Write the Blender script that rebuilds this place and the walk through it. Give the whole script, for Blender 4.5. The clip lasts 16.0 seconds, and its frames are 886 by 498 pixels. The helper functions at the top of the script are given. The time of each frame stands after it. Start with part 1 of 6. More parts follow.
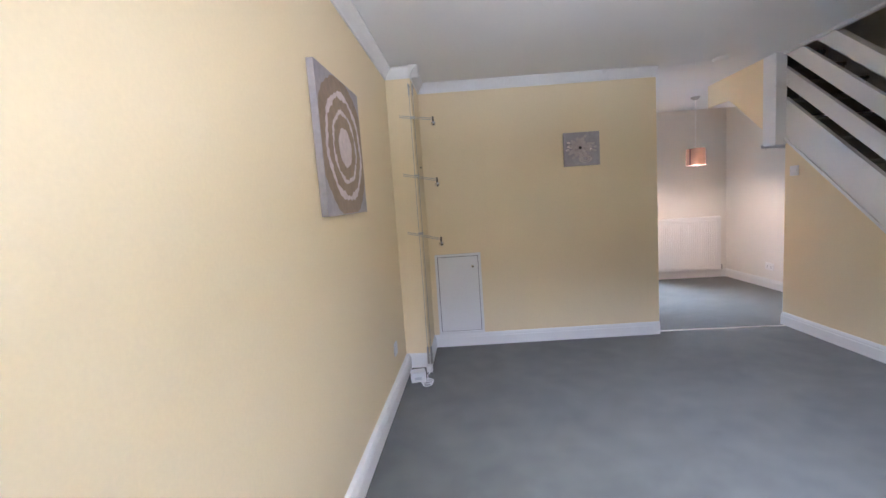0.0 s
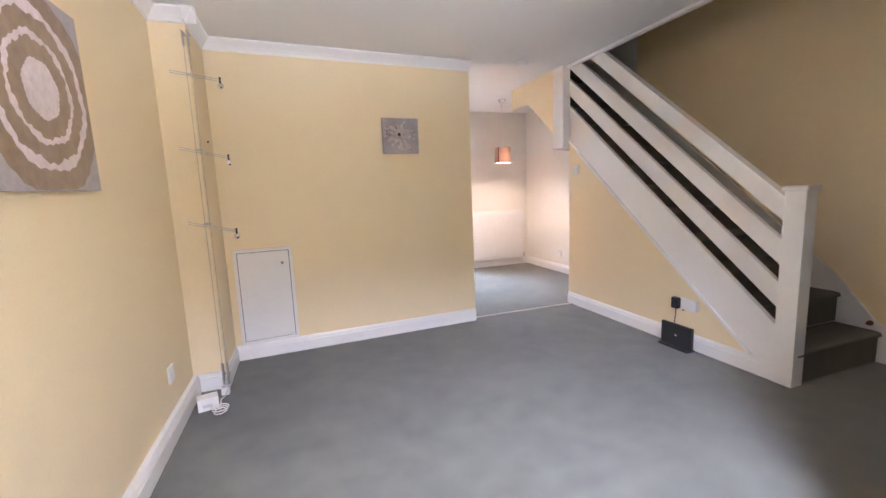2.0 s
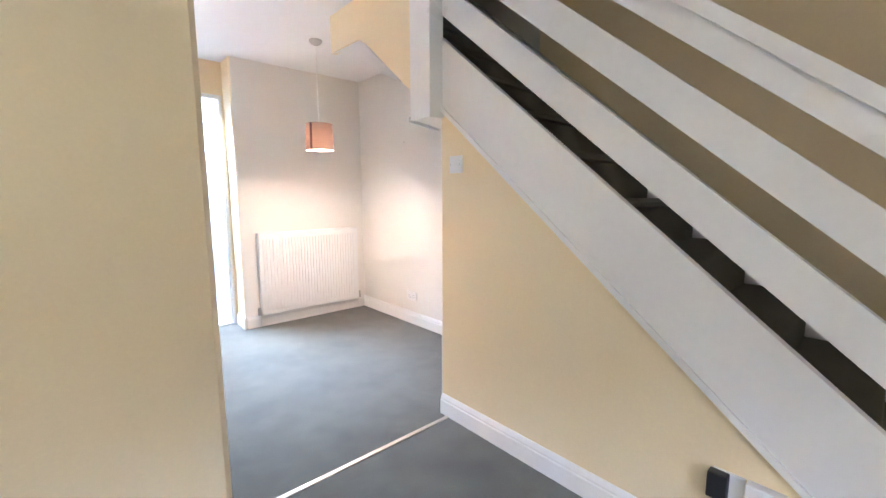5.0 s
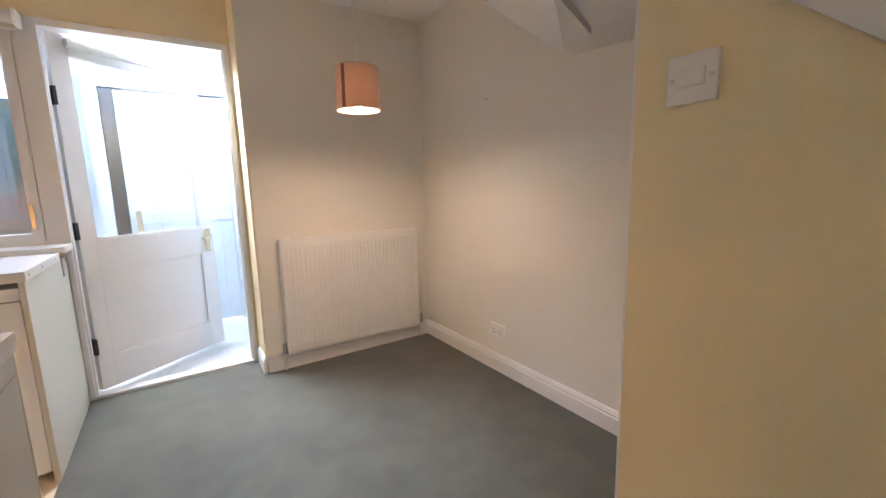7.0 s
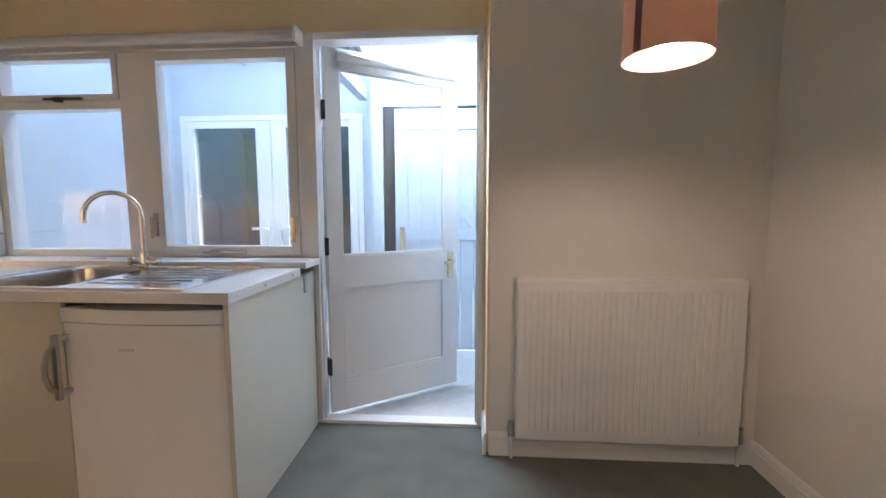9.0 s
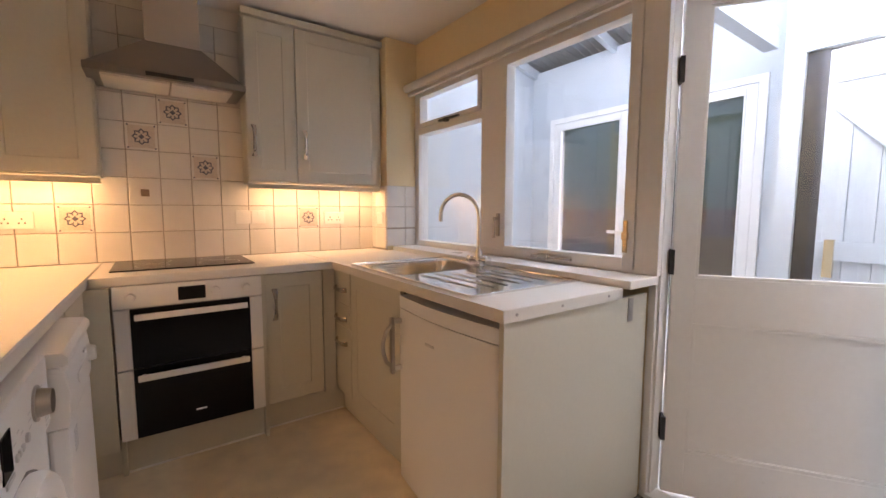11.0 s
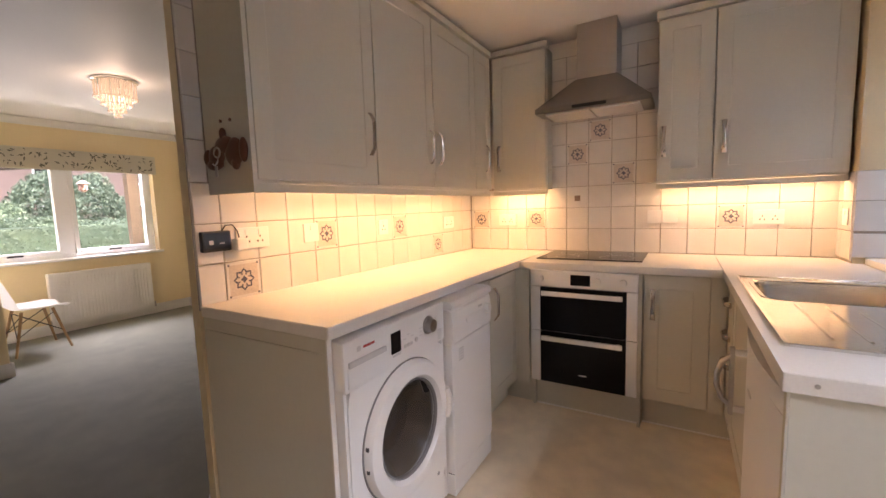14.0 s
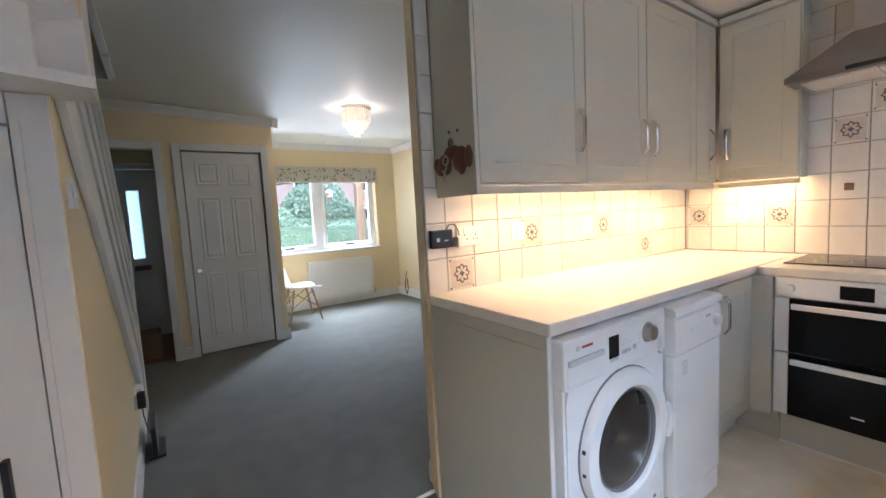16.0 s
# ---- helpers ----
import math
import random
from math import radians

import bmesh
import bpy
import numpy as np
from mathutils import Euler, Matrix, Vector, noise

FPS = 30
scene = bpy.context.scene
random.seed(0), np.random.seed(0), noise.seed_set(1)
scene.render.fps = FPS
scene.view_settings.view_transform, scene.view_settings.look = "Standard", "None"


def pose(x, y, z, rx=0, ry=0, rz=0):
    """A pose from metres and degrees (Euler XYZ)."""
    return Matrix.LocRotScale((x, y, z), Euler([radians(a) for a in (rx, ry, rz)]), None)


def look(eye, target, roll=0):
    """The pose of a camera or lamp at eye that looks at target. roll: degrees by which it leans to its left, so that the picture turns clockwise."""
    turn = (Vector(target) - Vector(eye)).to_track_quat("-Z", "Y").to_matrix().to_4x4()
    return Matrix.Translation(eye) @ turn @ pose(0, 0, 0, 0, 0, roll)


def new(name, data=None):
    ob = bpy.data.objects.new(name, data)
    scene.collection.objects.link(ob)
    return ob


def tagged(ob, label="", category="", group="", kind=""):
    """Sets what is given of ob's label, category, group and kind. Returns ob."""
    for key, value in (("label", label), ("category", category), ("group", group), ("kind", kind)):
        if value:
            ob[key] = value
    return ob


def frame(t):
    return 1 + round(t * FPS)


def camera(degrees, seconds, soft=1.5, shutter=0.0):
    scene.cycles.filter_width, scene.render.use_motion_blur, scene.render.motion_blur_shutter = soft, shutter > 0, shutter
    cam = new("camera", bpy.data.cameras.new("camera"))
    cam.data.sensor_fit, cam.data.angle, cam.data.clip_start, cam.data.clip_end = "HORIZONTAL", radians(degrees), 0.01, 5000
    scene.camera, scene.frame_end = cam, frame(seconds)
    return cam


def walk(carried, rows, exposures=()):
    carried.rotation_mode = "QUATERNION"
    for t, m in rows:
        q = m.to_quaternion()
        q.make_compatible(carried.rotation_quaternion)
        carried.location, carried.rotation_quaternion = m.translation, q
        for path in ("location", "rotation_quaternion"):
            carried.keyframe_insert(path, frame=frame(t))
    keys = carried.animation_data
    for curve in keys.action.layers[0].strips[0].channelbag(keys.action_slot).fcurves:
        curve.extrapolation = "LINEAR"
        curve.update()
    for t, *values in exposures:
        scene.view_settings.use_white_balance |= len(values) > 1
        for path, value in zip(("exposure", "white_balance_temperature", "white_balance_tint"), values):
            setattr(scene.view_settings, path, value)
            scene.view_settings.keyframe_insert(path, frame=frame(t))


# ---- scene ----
cam = camera(94.7, 16.0)
PATH = [
    (0, (0.593, -3.758, 1.274), (0.445, -1.773, 1.073), -3.9),
    (0.5, (0.629, -3.732, 1.268), (0.68, -1.743, 1.063), -3.9),
    (1, (0.666, -3.685, 1.262), (0.896, -1.711, 1.041), -3.7),
    (1.5, (0.715, -3.618, 1.245), (1.134, -1.678, 0.999), -3.3),
    (2, (0.733, -3.477, 1.226), (1.382, -1.606, 0.948), -2.3),
    (2.5, (0.8, -3.224, 1.229), (1.642, -1.433, 0.938), -1.3),
    (3, (0.996, -2.915, 1.196), (2.003, -1.212, 0.904), -0.6),
    (3.5, (1.221, -2.587, 1.201), (2.371, -0.979, 0.896), -0.2),
    (4, (1.433, -2.226, 1.214), (2.689, -0.694, 0.937), -0.1),
    (4.5, (1.716, -1.862, 1.211), (3.018, -0.366, 0.95), -0.3),
    (4.7, (1.806, -1.727, 1.24), (3.125, -0.248, 0.974), -0.1),
    (6.8, (2.538, -0.474, 1.199), (3.69, 1.133, 0.897), -1.6),
    (7, (2.581, -0.386, 1.209), (3.669, 1.264, 0.9), -1.5),
    (7.5, (2.735, -0.188, 1.2), (3.552, 1.616, 0.923), -1.6),
    (8, (2.872, -0.003, 1.204), (3.437, 1.899, 0.952), -1.1),
    (8.5, (2.909, 0.249, 1.188), (3.171, 2.221, 0.978), -0.6),
    (9, (2.914, 0.488, 1.204), (2.784, 2.474, 1.013), -0.1),
    (9.5, (2.921, 0.708, 1.202), (2.329, 2.608, 1.004), 0.2),
    (10, (2.907, 0.847, 1.197), (1.914, 2.573, 1.007), 0.3),
    (10.2, (2.891, 0.87, 1.197), (1.752, 2.504, 1.01), 0.3),
    (12.3, (3.021, 1.378, 1.237), (1.034, 1.477, 1.035), 0.0),
    (12.5, (3.041, 1.426, 1.244), (1.053, 1.349, 1.038), -0.0),
    (13, (3.092, 1.554, 1.249), (1.157, 1.093, 1.041), -0.6),
    (13.5, (3.1, 1.621, 1.273), (1.26, 0.866, 1.065), -1.0),
    (14, (3.098, 1.653, 1.268), (1.382, 0.645, 1.063), -1.8),
    (14.5, (3.122, 1.639, 1.274), (1.543, 0.428, 1.075), -2.3),
    (15, (3.146, 1.616, 1.278), (1.722, 0.225, 1.087), -2.8),
    (15.5, (3.174, 1.592, 1.275), (1.908, 0.054, 1.095), -3.0),
    (16, (3.195, 1.575, 1.276), (2.061, -0.063, 1.1), -3.1),
]
EXPOSURES = [(0.0, 2.6, 5200, 23), (1.5, 3.0, 5650, 27), (3.0, 3.4, 5500, 26), (4.7, 3.45, 5200, 19), (7.0, 2.1, 6200, 20), (8.0, 1.8, 6000, 19), (9.0, 1.35, 5750, 17), (10.2, 1.3, 6900, 24), (12.5, 1.5, 7600, 31), (13.5, 1.55, 7400, 31), (14.5, 1.65, 6300, 24), (16.0, 2.0, 5350, 15)]
walk(cam, [(t, look(eye, target, roll)) for t, eye, target, roll in PATH], EXPOSURES)

# ---- world, sun, exposure ----
world = bpy.data.worlds.new("sky")
scene.world = world
world.use_nodes = True
wn = world.node_tree.nodes
sky = wn.new("ShaderNodeTexSky")
sky.sky_type = "NISHITA"
sky.sun_disc = False
sky.sun_elevation = radians(62)
sky.sun_rotation = radians(32)
sky.air_density, sky.dust_density = 1.2, 2.5
wn["Background"].inputs["Strength"].default_value = 0.15
world.node_tree.links.new(sky.outputs[0], wn["Background"].inputs["Color"])
sun = new("sun", bpy.data.lights.new("sun", "SUN"))
sun.data.energy, sun.data.angle, sun.data.color = 3.2, radians(12), (1.0, 0.96, 0.9)
sun.matrix_world = look((5, 8, 18), (0, 0, 0))


def point_lamp(name, x, y, z, watts, color, radius):
    ob = new(name, bpy.data.lights.new(name, "POINT"))
    ob.data.energy, ob.data.color, ob.data.shadow_soft_size = watts, color, radius
    ob.matrix_world = pose(x, y, z)
    return ob


def area_lamp(name, eye, target, sx, sy, watts, color):
    ob = new(name, bpy.data.lights.new(name, "AREA"))
    ob.data.shape, ob.data.size, ob.data.size_y = "RECTANGLE", sx, sy
    ob.data.energy, ob.data.color = watts, color
    ob.matrix_world = look(eye, target)
    return ob


point_lamp("chandelier_bulb", 1.50, -2.25, 2.19, 1.3, (1.0, 0.78, 0.55), 0.05)
point_lamp("pendant_bulb", 3.41, 1.60, 1.645, 6.3, (1.0, 0.73, 0.50), 0.045)
# daylight falling through the lean-to roof
area_lamp("roof_daylight", (1.6, 3.35, 2.78), (1.6, 3.35, 0), 3.0, 1.1, 14, (0.56, 0.80, 1.0))
area_lamp("doorway_daylight", (2.5, 3.2, 2.60), (3.3, 1.0, 0.5), 1.0, 0.4, 28, (0.80, 0.91, 1.0)).data.spread = radians(95)
# skylight falling in through the front window; added low lamp, unseen, brightens the ceiling
area_lamp("window_daylight", (0.22, -5.1, 2.6), (3.2, -2.0, 1.30), 1.6, 0.9, 270, (0.92, 0.96, 1.0))
area_lamp("ceiling_fill", (1.3, -6.3, 0.36), (1.9, -2.2, 1.9), 2.6, 0.4, 28, (0.95, 0.96, 0.96))
# under-cabinet strip lights
area_lamp("cabinet_strip_light", (1.2, 0.345, 1.348), (1.2, 0.40, 0.95), 1.75, 0.03, 3.2, (1.0, 0.58, 0.24))
area_lamp("cabinet_strip_light", (0.14, 0.60, 1.348), (0.20, 0.60, 0.95), 0.38, 0.03, 0.9, (1.0, 0.60, 0.25))
area_lamp("cabinet_strip_light", (0.15, 1.95, 1.348), (0.22, 1.95, 0.95), 0.8, 0.03, 1.35, (1.0, 0.64, 0.33))


# ---- materials ----
def mat(name, color, rough=0.6, vary=0.06, grain=30.0, blotch=2.0, bump=0.0, metal=0.0, coat=0.0, island=0.0, smear=0.06):
    m = bpy.data.materials.new(name)
    m.use_nodes = True
    nt = m.node_tree
    n, l = nt.nodes, nt.links
    b = n["Principled BSDF"]
    b.inputs["Roughness"].default_value = rough
    b.inputs["Metallic"].default_value = metal
    b.inputs["Coat Weight"].default_value = coat
    co = n.new("ShaderNodeTexCoord")
    fine, big = n.new("ShaderNodeTexNoise"), n.new("ShaderNodeTexNoise")
    fine.inputs["Scale"].default_value, fine.inputs["Detail"].default_value = grain, 6
    big.inputs["Scale"].default_value, big.inputs["Detail"].default_value = blotch, 3
    l.new(co.outputs["Object"], fine.inputs["Vector"])
    l.new(co.outputs["Object"], big.inputs["Vector"])
    mix = n.new("ShaderNodeMath")
    mix.operation = "ADD"
    l.new(fine.outputs[0], mix.inputs[0])
    l.new(big.outputs[0], mix.inputs[1])
    last = mix.outputs[0]
    if island:
        info = n.new("ShaderNodeObjectInfo")
        more = n.new("ShaderNodeMath")
        more.operation = "MULTIPLY_ADD"
        more.inputs[1].default_value = island
        l.new(info.outputs["Random"], more.inputs[0])
        l.new(last, more.inputs[2])
        last = more.outputs[0]
    rng = n.new("ShaderNodeMapRange")
    rng.inputs["From Min"].default_value, rng.inputs["From Max"].default_value = 0.6, 1.4 + island
    rng.inputs["To Min"].default_value, rng.inputs["To Max"].default_value = 1 - vary, 1 + vary
    l.new(last, rng.inputs["Value"])
    mul = n.new("ShaderNodeVectorMath")
    mul.operation = "SCALE"
    mul.inputs[0].default_value = color
    l.new(rng.outputs[0], mul.inputs["Scale"])
    l.new(mul.outputs[0], b.inputs["Base Color"])
    rr = n.new("ShaderNodeMapRange")
    rr.inputs["To Min"].default_value, rr.inputs["To Max"].default_value = max(0.02, rough - smear), min(1, rough + smear)
    l.new(big.outputs[0], rr.inputs["Value"])
    l.new(rr.outputs[0], b.inputs["Roughness"])
    if bump:
        bp = n.new("ShaderNodeBump")
        bp.inputs["Strength"].default_value, bp.inputs["Distance"].default_value = bump, 0.004
        l.new(fine.outputs[0], bp.inputs["Height"])
        l.new(bp.outputs[0], b.inputs["Normal"])
    return m


def glow(name, color, strength):
    m = mat(name, color, 0.5, 0.02)
    b = m.node_tree.nodes["Principled BSDF"]
    b.inputs["Emission Color"].default_value = (*color, 1)
    b.inputs["Emission Strength"].default_value = strength
    return m


def glass_mat(name, tint=(1, 1, 1), rough=0.0, skin=0.03):
    """A thin pane: clear straight through, with a glossy skin."""
    m = bpy.data.materials.new(name)
    m.use_nodes = True
    n, l = m.node_tree.nodes, m.node_tree.links
    n.remove(n["Principled BSDF"])
    tr, gl, mx, lw, fr = (n.new("ShaderNode" + k) for k in ("BsdfTransparent", "BsdfGlossy", "MixShader", "LayerWeight", "MapRange"))
    tr.inputs[0].default_value = (*tint, 1)
    gl.inputs["Roughness"].default_value = rough
    lw.inputs["Blend"].default_value = 0.25
    fr.inputs["To Min"].default_value, fr.inputs["To Max"].default_value = skin, 0.5
    l.new(lw.outputs["Facing"], fr.inputs["Value"])
    l.new(fr.outputs[0], mx.inputs[0])
    l.new(tr.outputs[0], mx.inputs[1])
    l.new(gl.outputs[0], mx.inputs[2])
    l.new(mx.outputs[0], n["Material Output"].inputs["Surface"])
    return m


def carpet_mat():
    """Cut-pile carpet: broad worn patches, softer trodden marks and a fine tufted relief."""
    m = mat("carpet_grey_green", (0.086, 0.088, 0.066), 0.95, 0.40, 6.5, 1.5)
    n, l = m.node_tree.nodes, m.node_tree.links
    b = n["Principled BSDF"]
    b.inputs["Sheen Weight"].default_value = 0.25
    b.inputs["Sheen Roughness"].default_value = 0.6
    co = n.new("ShaderNodeTexCoord")
    tuft, bp = n.new("ShaderNodeTexNoise"), n.new("ShaderNodeBump")
    tuft.inputs["Scale"].default_value, tuft.inputs["Detail"].default_value = 260, 3
    bp.inputs["Strength"].default_value, bp.inputs["Distance"].default_value = 0.7, 0.004
    l.new(co.outputs["Object"], tuft.inputs["Vector"])
    l.new(tuft.outputs[0], bp.inputs["Height"])
    l.new(bp.outputs[0], b.inputs["Normal"])
    return m


def translucent_mat(name, color, share):
    m = mat(name, color, 0.7, 0.08, 300, 3, 0.2)
    n, l = m.node_tree.nodes, m.node_tree.links
    t, mx = n.new("ShaderNodeBsdfTranslucent"), n.new("ShaderNodeMixShader")
    t.inputs[0].default_value = (*color, 1)
    mx.inputs[0].default_value = share
    l.new(n["Principled BSDF"].outputs[0], mx.inputs[1])
    l.new(t.outputs[0], mx.inputs[2])
    l.new(mx.outputs[0], n["Material Output"].inputs["Surface"])
    return m


M_YELLOW = mat("yellow_emulsion", (0.82, 0.685, 0.44), 0.62, 0.035, 90, 1.3, 0.12)
M_WHITEWALL = mat("white_emulsion", (0.77, 0.735, 0.67), 0.6, 0.03, 90, 1.3, 0.12)
M_CEIL = mat("ceiling_paint", (0.80, 0.79, 0.765), 0.55, 0.03, 120, 1.0, 0.15)
M_GLOSS = mat("white_gloss_paint", (0.80, 0.79, 0.77), 0.3, 0.025, 40, 3, 0.05)
M_CARPET = carpet_mat()
M_STAIRCARPET = mat("stair_carpet", (0.145, 0.142, 0.118), 0.95, 0.25, 240, 4, 1.0)
M_VINYL = mat("beige_vinyl", (0.79, 0.69, 0.53), 0.40, 0.16, 9, 2.2, 0.05)
M_SAGE = mat("sage_cabinet", (0.585, 0.57, 0.49), 0.42, 0.03, 60, 2, 0.03)
M_WORKTOP = mat("cream_worktop", (0.74, 0.72, 0.68), 0.36, 0.05, 160, 3, 0.02)
M_TILE = mat("white_tile", (0.76, 0.73, 0.69), 0.18, 0.05, 12, 3, 0.03, 0, 0.3, 0.5)
M_GROUT = mat("brown_grout", (0.40, 0.345, 0.29), 0.9, 0.1, 90, 4, 0.2)
M_MOTIF = mat("motif_ink", (0.085, 0.085, 0.125), 0.3, 0.25, 120, 8)
M_MOTIFPALE = mat("motif_pale", (0.60, 0.53, 0.47), 0.3, 0.2, 120, 8)
M_BROWN = mat("brown_tile_inset", (0.25, 0.16, 0.11), 0.3, 0.2, 90, 8)
M_APPL = mat("appliance_white", (0.80, 0.80, 0.79), 0.36, 0.008, 90, 2, smear=0.0)
M_APPLGREY = mat("appliance_grey", (0.60, 0.60, 0.60), 0.35, 0.05)
M_SEAM = mat("grey_seam", (0.20, 0.20, 0.205), 0.5, 0.05)
M_STEEL = mat("brushed_steel", (0.46, 0.44, 0.42), 0.34, 0.05, 200, 4, 0.03, 1.0)
M_HOOD = mat("dark_brushed_steel", (0.27, 0.255, 0.24), 0.3, 0.05, 200, 4, 0.03, 1.0)
M_SINK = mat("polished_steel", (0.60, 0.59, 0.57), 0.16, 0.05, 200, 4, 0.02, 1.0)
M_HANDLE = mat("satin_handle", (0.56, 0.52, 0.48), 0.16, 0.05, 90, 4, 0, 1.0)
M_ALU = mat("aluminium_strip", (0.66, 0.62, 0.54), 0.35, 0.1, 90, 4, 0, 1.0)
M_PORTHOLE = mat("smoky_glass", (0.040, 0.041, 0.046), 0.22, 0.3, 6, 3)
M_CHROME = mat("chrome", (0.78, 0.77, 0.75), 0.1, 0.03, 60, 4, 0, 1.0)
M_BRASS = mat("brass", (0.66, 0.55, 0.36), 0.25, 0.08, 60, 4, 0, 1.0)
M_BLACKGLASS = mat("black_glass", (0.010, 0.010, 0.012), 0.08, 0.05)
M_BLACKGLASS.node_tree.nodes["Principled BSDF"].inputs["Specular IOR Level"].default_value = 0.14
M_BLACK = mat("black_plastic", (0.02, 0.02, 0.022), 0.4, 0.1, 60, 4)
M_DARKIRON = mat("dark_iron_and_gap_shade", (0.04, 0.04, 0.045), 0.4, 0.15, 60, 4, 0, 0.6)
M_PLASTIC = mat("white_plastic", (0.80, 0.79, 0.77), 0.35, 0.015)
M_UPVC = mat("white_upvc", (0.82, 0.83, 0.84), 0.3, 0.02)
M_CANVAS = mat("silver_canvas", (0.40, 0.37, 0.39), 0.55, 0.18, 40, 6, 0.5)
M_CANVASDARK = mat("bronze_paint", (0.30, 0.22, 0.15), 0.5, 0.25, 25, 5, 0.6)
M_CANVASPALE = mat("pearl_paint", (0.66, 0.58, 0.60), 0.4, 0.22, 45, 8, 0.7)
M_SILVERLEAF = mat("silver_relief", (0.88, 0.80, 0.76), 0.26, 0.12, 50, 8, 0.3, 0.35)
M_SHADE = translucent_mat("mauve_shade_fabric", (0.35, 0.25, 0.20), 0.24)
M_SHADEDARK = mat("shade_seam_and_hatch_gap", (0.10, 0.05, 0.06), 0.8, 0.1)
M_WOOD = mat("oak_wood", (0.36, 0.22, 0.11), 0.5, 0.2, 40, 5, 0.1)
M_LOBBY = mat("lobby_red_brown", (0.16, 0.06, 0.04), 0.6, 0.25, 20, 4, 0.1)
M_CARD = mat("brown_cardboard", (0.30, 0.17, 0.10), 0.95, 0.35, 150, 6, 0.8)
M_PANE = glass_mat("window_pane")
M_PORTGLASS = glass_mat("porthole_glass", (0.72, 0.73, 0.75), skin=0.05)
M_PANEDIM = glass_mat("tinted_pane", (0.66, 0.70, 0.76), skin=0.11)
M_FROST = translucent_mat("frosted_pane", (0.85, 0.93, 0.93), 0.85)
M_CRYSTAL = mat("lit_crystal", (0.24, 0.20, 0.16), 0.12)
M_CRYSTAL.node_tree.nodes["Principled BSDF"].inputs["Emission Color"].default_value = (1.0, 0.70, 0.44, 1)
M_CRYSTAL.node_tree.nodes["Principled BSDF"].inputs["Emission Strength"].default_value = 0.22
M_BULB = glow("lit_bulb", (1.0, 0.78, 0.48), 14.0)
M_STRIP = glow("lit_strip", (1.0, 0.70, 0.38), 2.5)
M_ROLLER = mat("roller_blind_fabric", (0.60, 0.58, 0.54), 0.8, 0.05, 200, 5, 0.1)
M_BLIND = translucent_mat("cream_blind_fabric", (0.70, 0.66, 0.56), 0.3)
M_LEAFPRINT = mat("blind_leaf_print", (0.20, 0.20, 0.16), 0.85, 0.3)
M_LEATHER = mat("brown_varnished_wood", (0.13, 0.05, 0.028), 0.3, 0.3, 20, 8)
M_SCREEN = mat("dark_screen", (0.02, 0.025, 0.035), 0.1, 0.1)
M_CONCRETE = mat("pale_concrete", (0.60, 0.59, 0.57), 0.85, 0.12, 25, 3, 0.4)
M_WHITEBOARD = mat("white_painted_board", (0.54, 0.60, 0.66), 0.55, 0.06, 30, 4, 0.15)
M_ROOFSHEET = translucent_mat("clear_roof_sheet", (0.62, 0.68, 0.72), 0.75)
M_ROOFGREY = mat("grey_corrugated_sheet", (0.22, 0.24, 0.25), 0.6, 0.2, 30, 4, 0.2)
M_GRASS = mat("lawn", (0.07, 0.11, 0.035), 0.95, 0.35, 60, 1.5, 0.8)
M_LEAF = mat("hedge_leaves", (0.17, 0.25, 0.18), 0.6, 0.22, 6, 1.5)
M_LEAFLIGHT = mat("shrub_leaves", (0.24, 0.34, 0.22), 0.6, 0.2, 6, 1.5)
M_BARK = mat("bark", (0.11, 0.08, 0.06), 0.95, 0.3, 30, 4, 0.8)
M_BRICK = mat("house_brick", (0.28, 0.205, 0.19), 0.9, 0.25, 25, 3, 0.4)
M_FENCE = mat("fence_timber", (0.16, 0.10, 0.085), 0.9, 0.25, 20, 3, 0.4)
M_RED = mat("red_plastic", (0.45, 0.03, 0.02), 0.4, 0.05)


# ---- mesh helpers ----
def box(bm, x0, x1, y0, y1, z0, z1, bevel=0.0, m=None):
    g = bmesh.ops.create_cube(bm, size=1.0)["verts"]
    for v in g:
        v.co = Vector(((x0 + x1) / 2 + v.co.x * (x1 - x0), (y0 + y1) / 2 + v.co.y * (y1 - y0), (z0 + z1) / 2 + v.co.z * (z1 - z0)))
    if bevel:
        e = list({e for v in g for e in v.link_edges})
        r = bmesh.ops.bevel(bm, geom=e, offset=bevel, segments=2, affect="EDGES", profile=0.7)
        g = list({v for f in r["faces"] for v in f.verts} | {v for v in g if v.is_valid})
    if m is not None:
        bmesh.ops.transform(bm, matrix=m, verts=g)
    return g


def boxes(*rows, bevel=0.0):
    bm = bmesh.new()
    for r in rows:
        box(bm, *r, bevel=bevel)
    return bm


def tube(bm, a, b, r0, r1=None, seg=12, caps=True):
    a, b = Vector(a), Vector(b)
    d = b - a
    m = Matrix.Translation((a + b) / 2) @ d.to_track_quat("Z", "Y").to_matrix().to_4x4()
    bmesh.ops.create_cone(bm, cap_ends=caps, segments=seg, radius1=r0, radius2=r0 if r1 is None else r1, depth=d.length, matrix=m)
    return bm


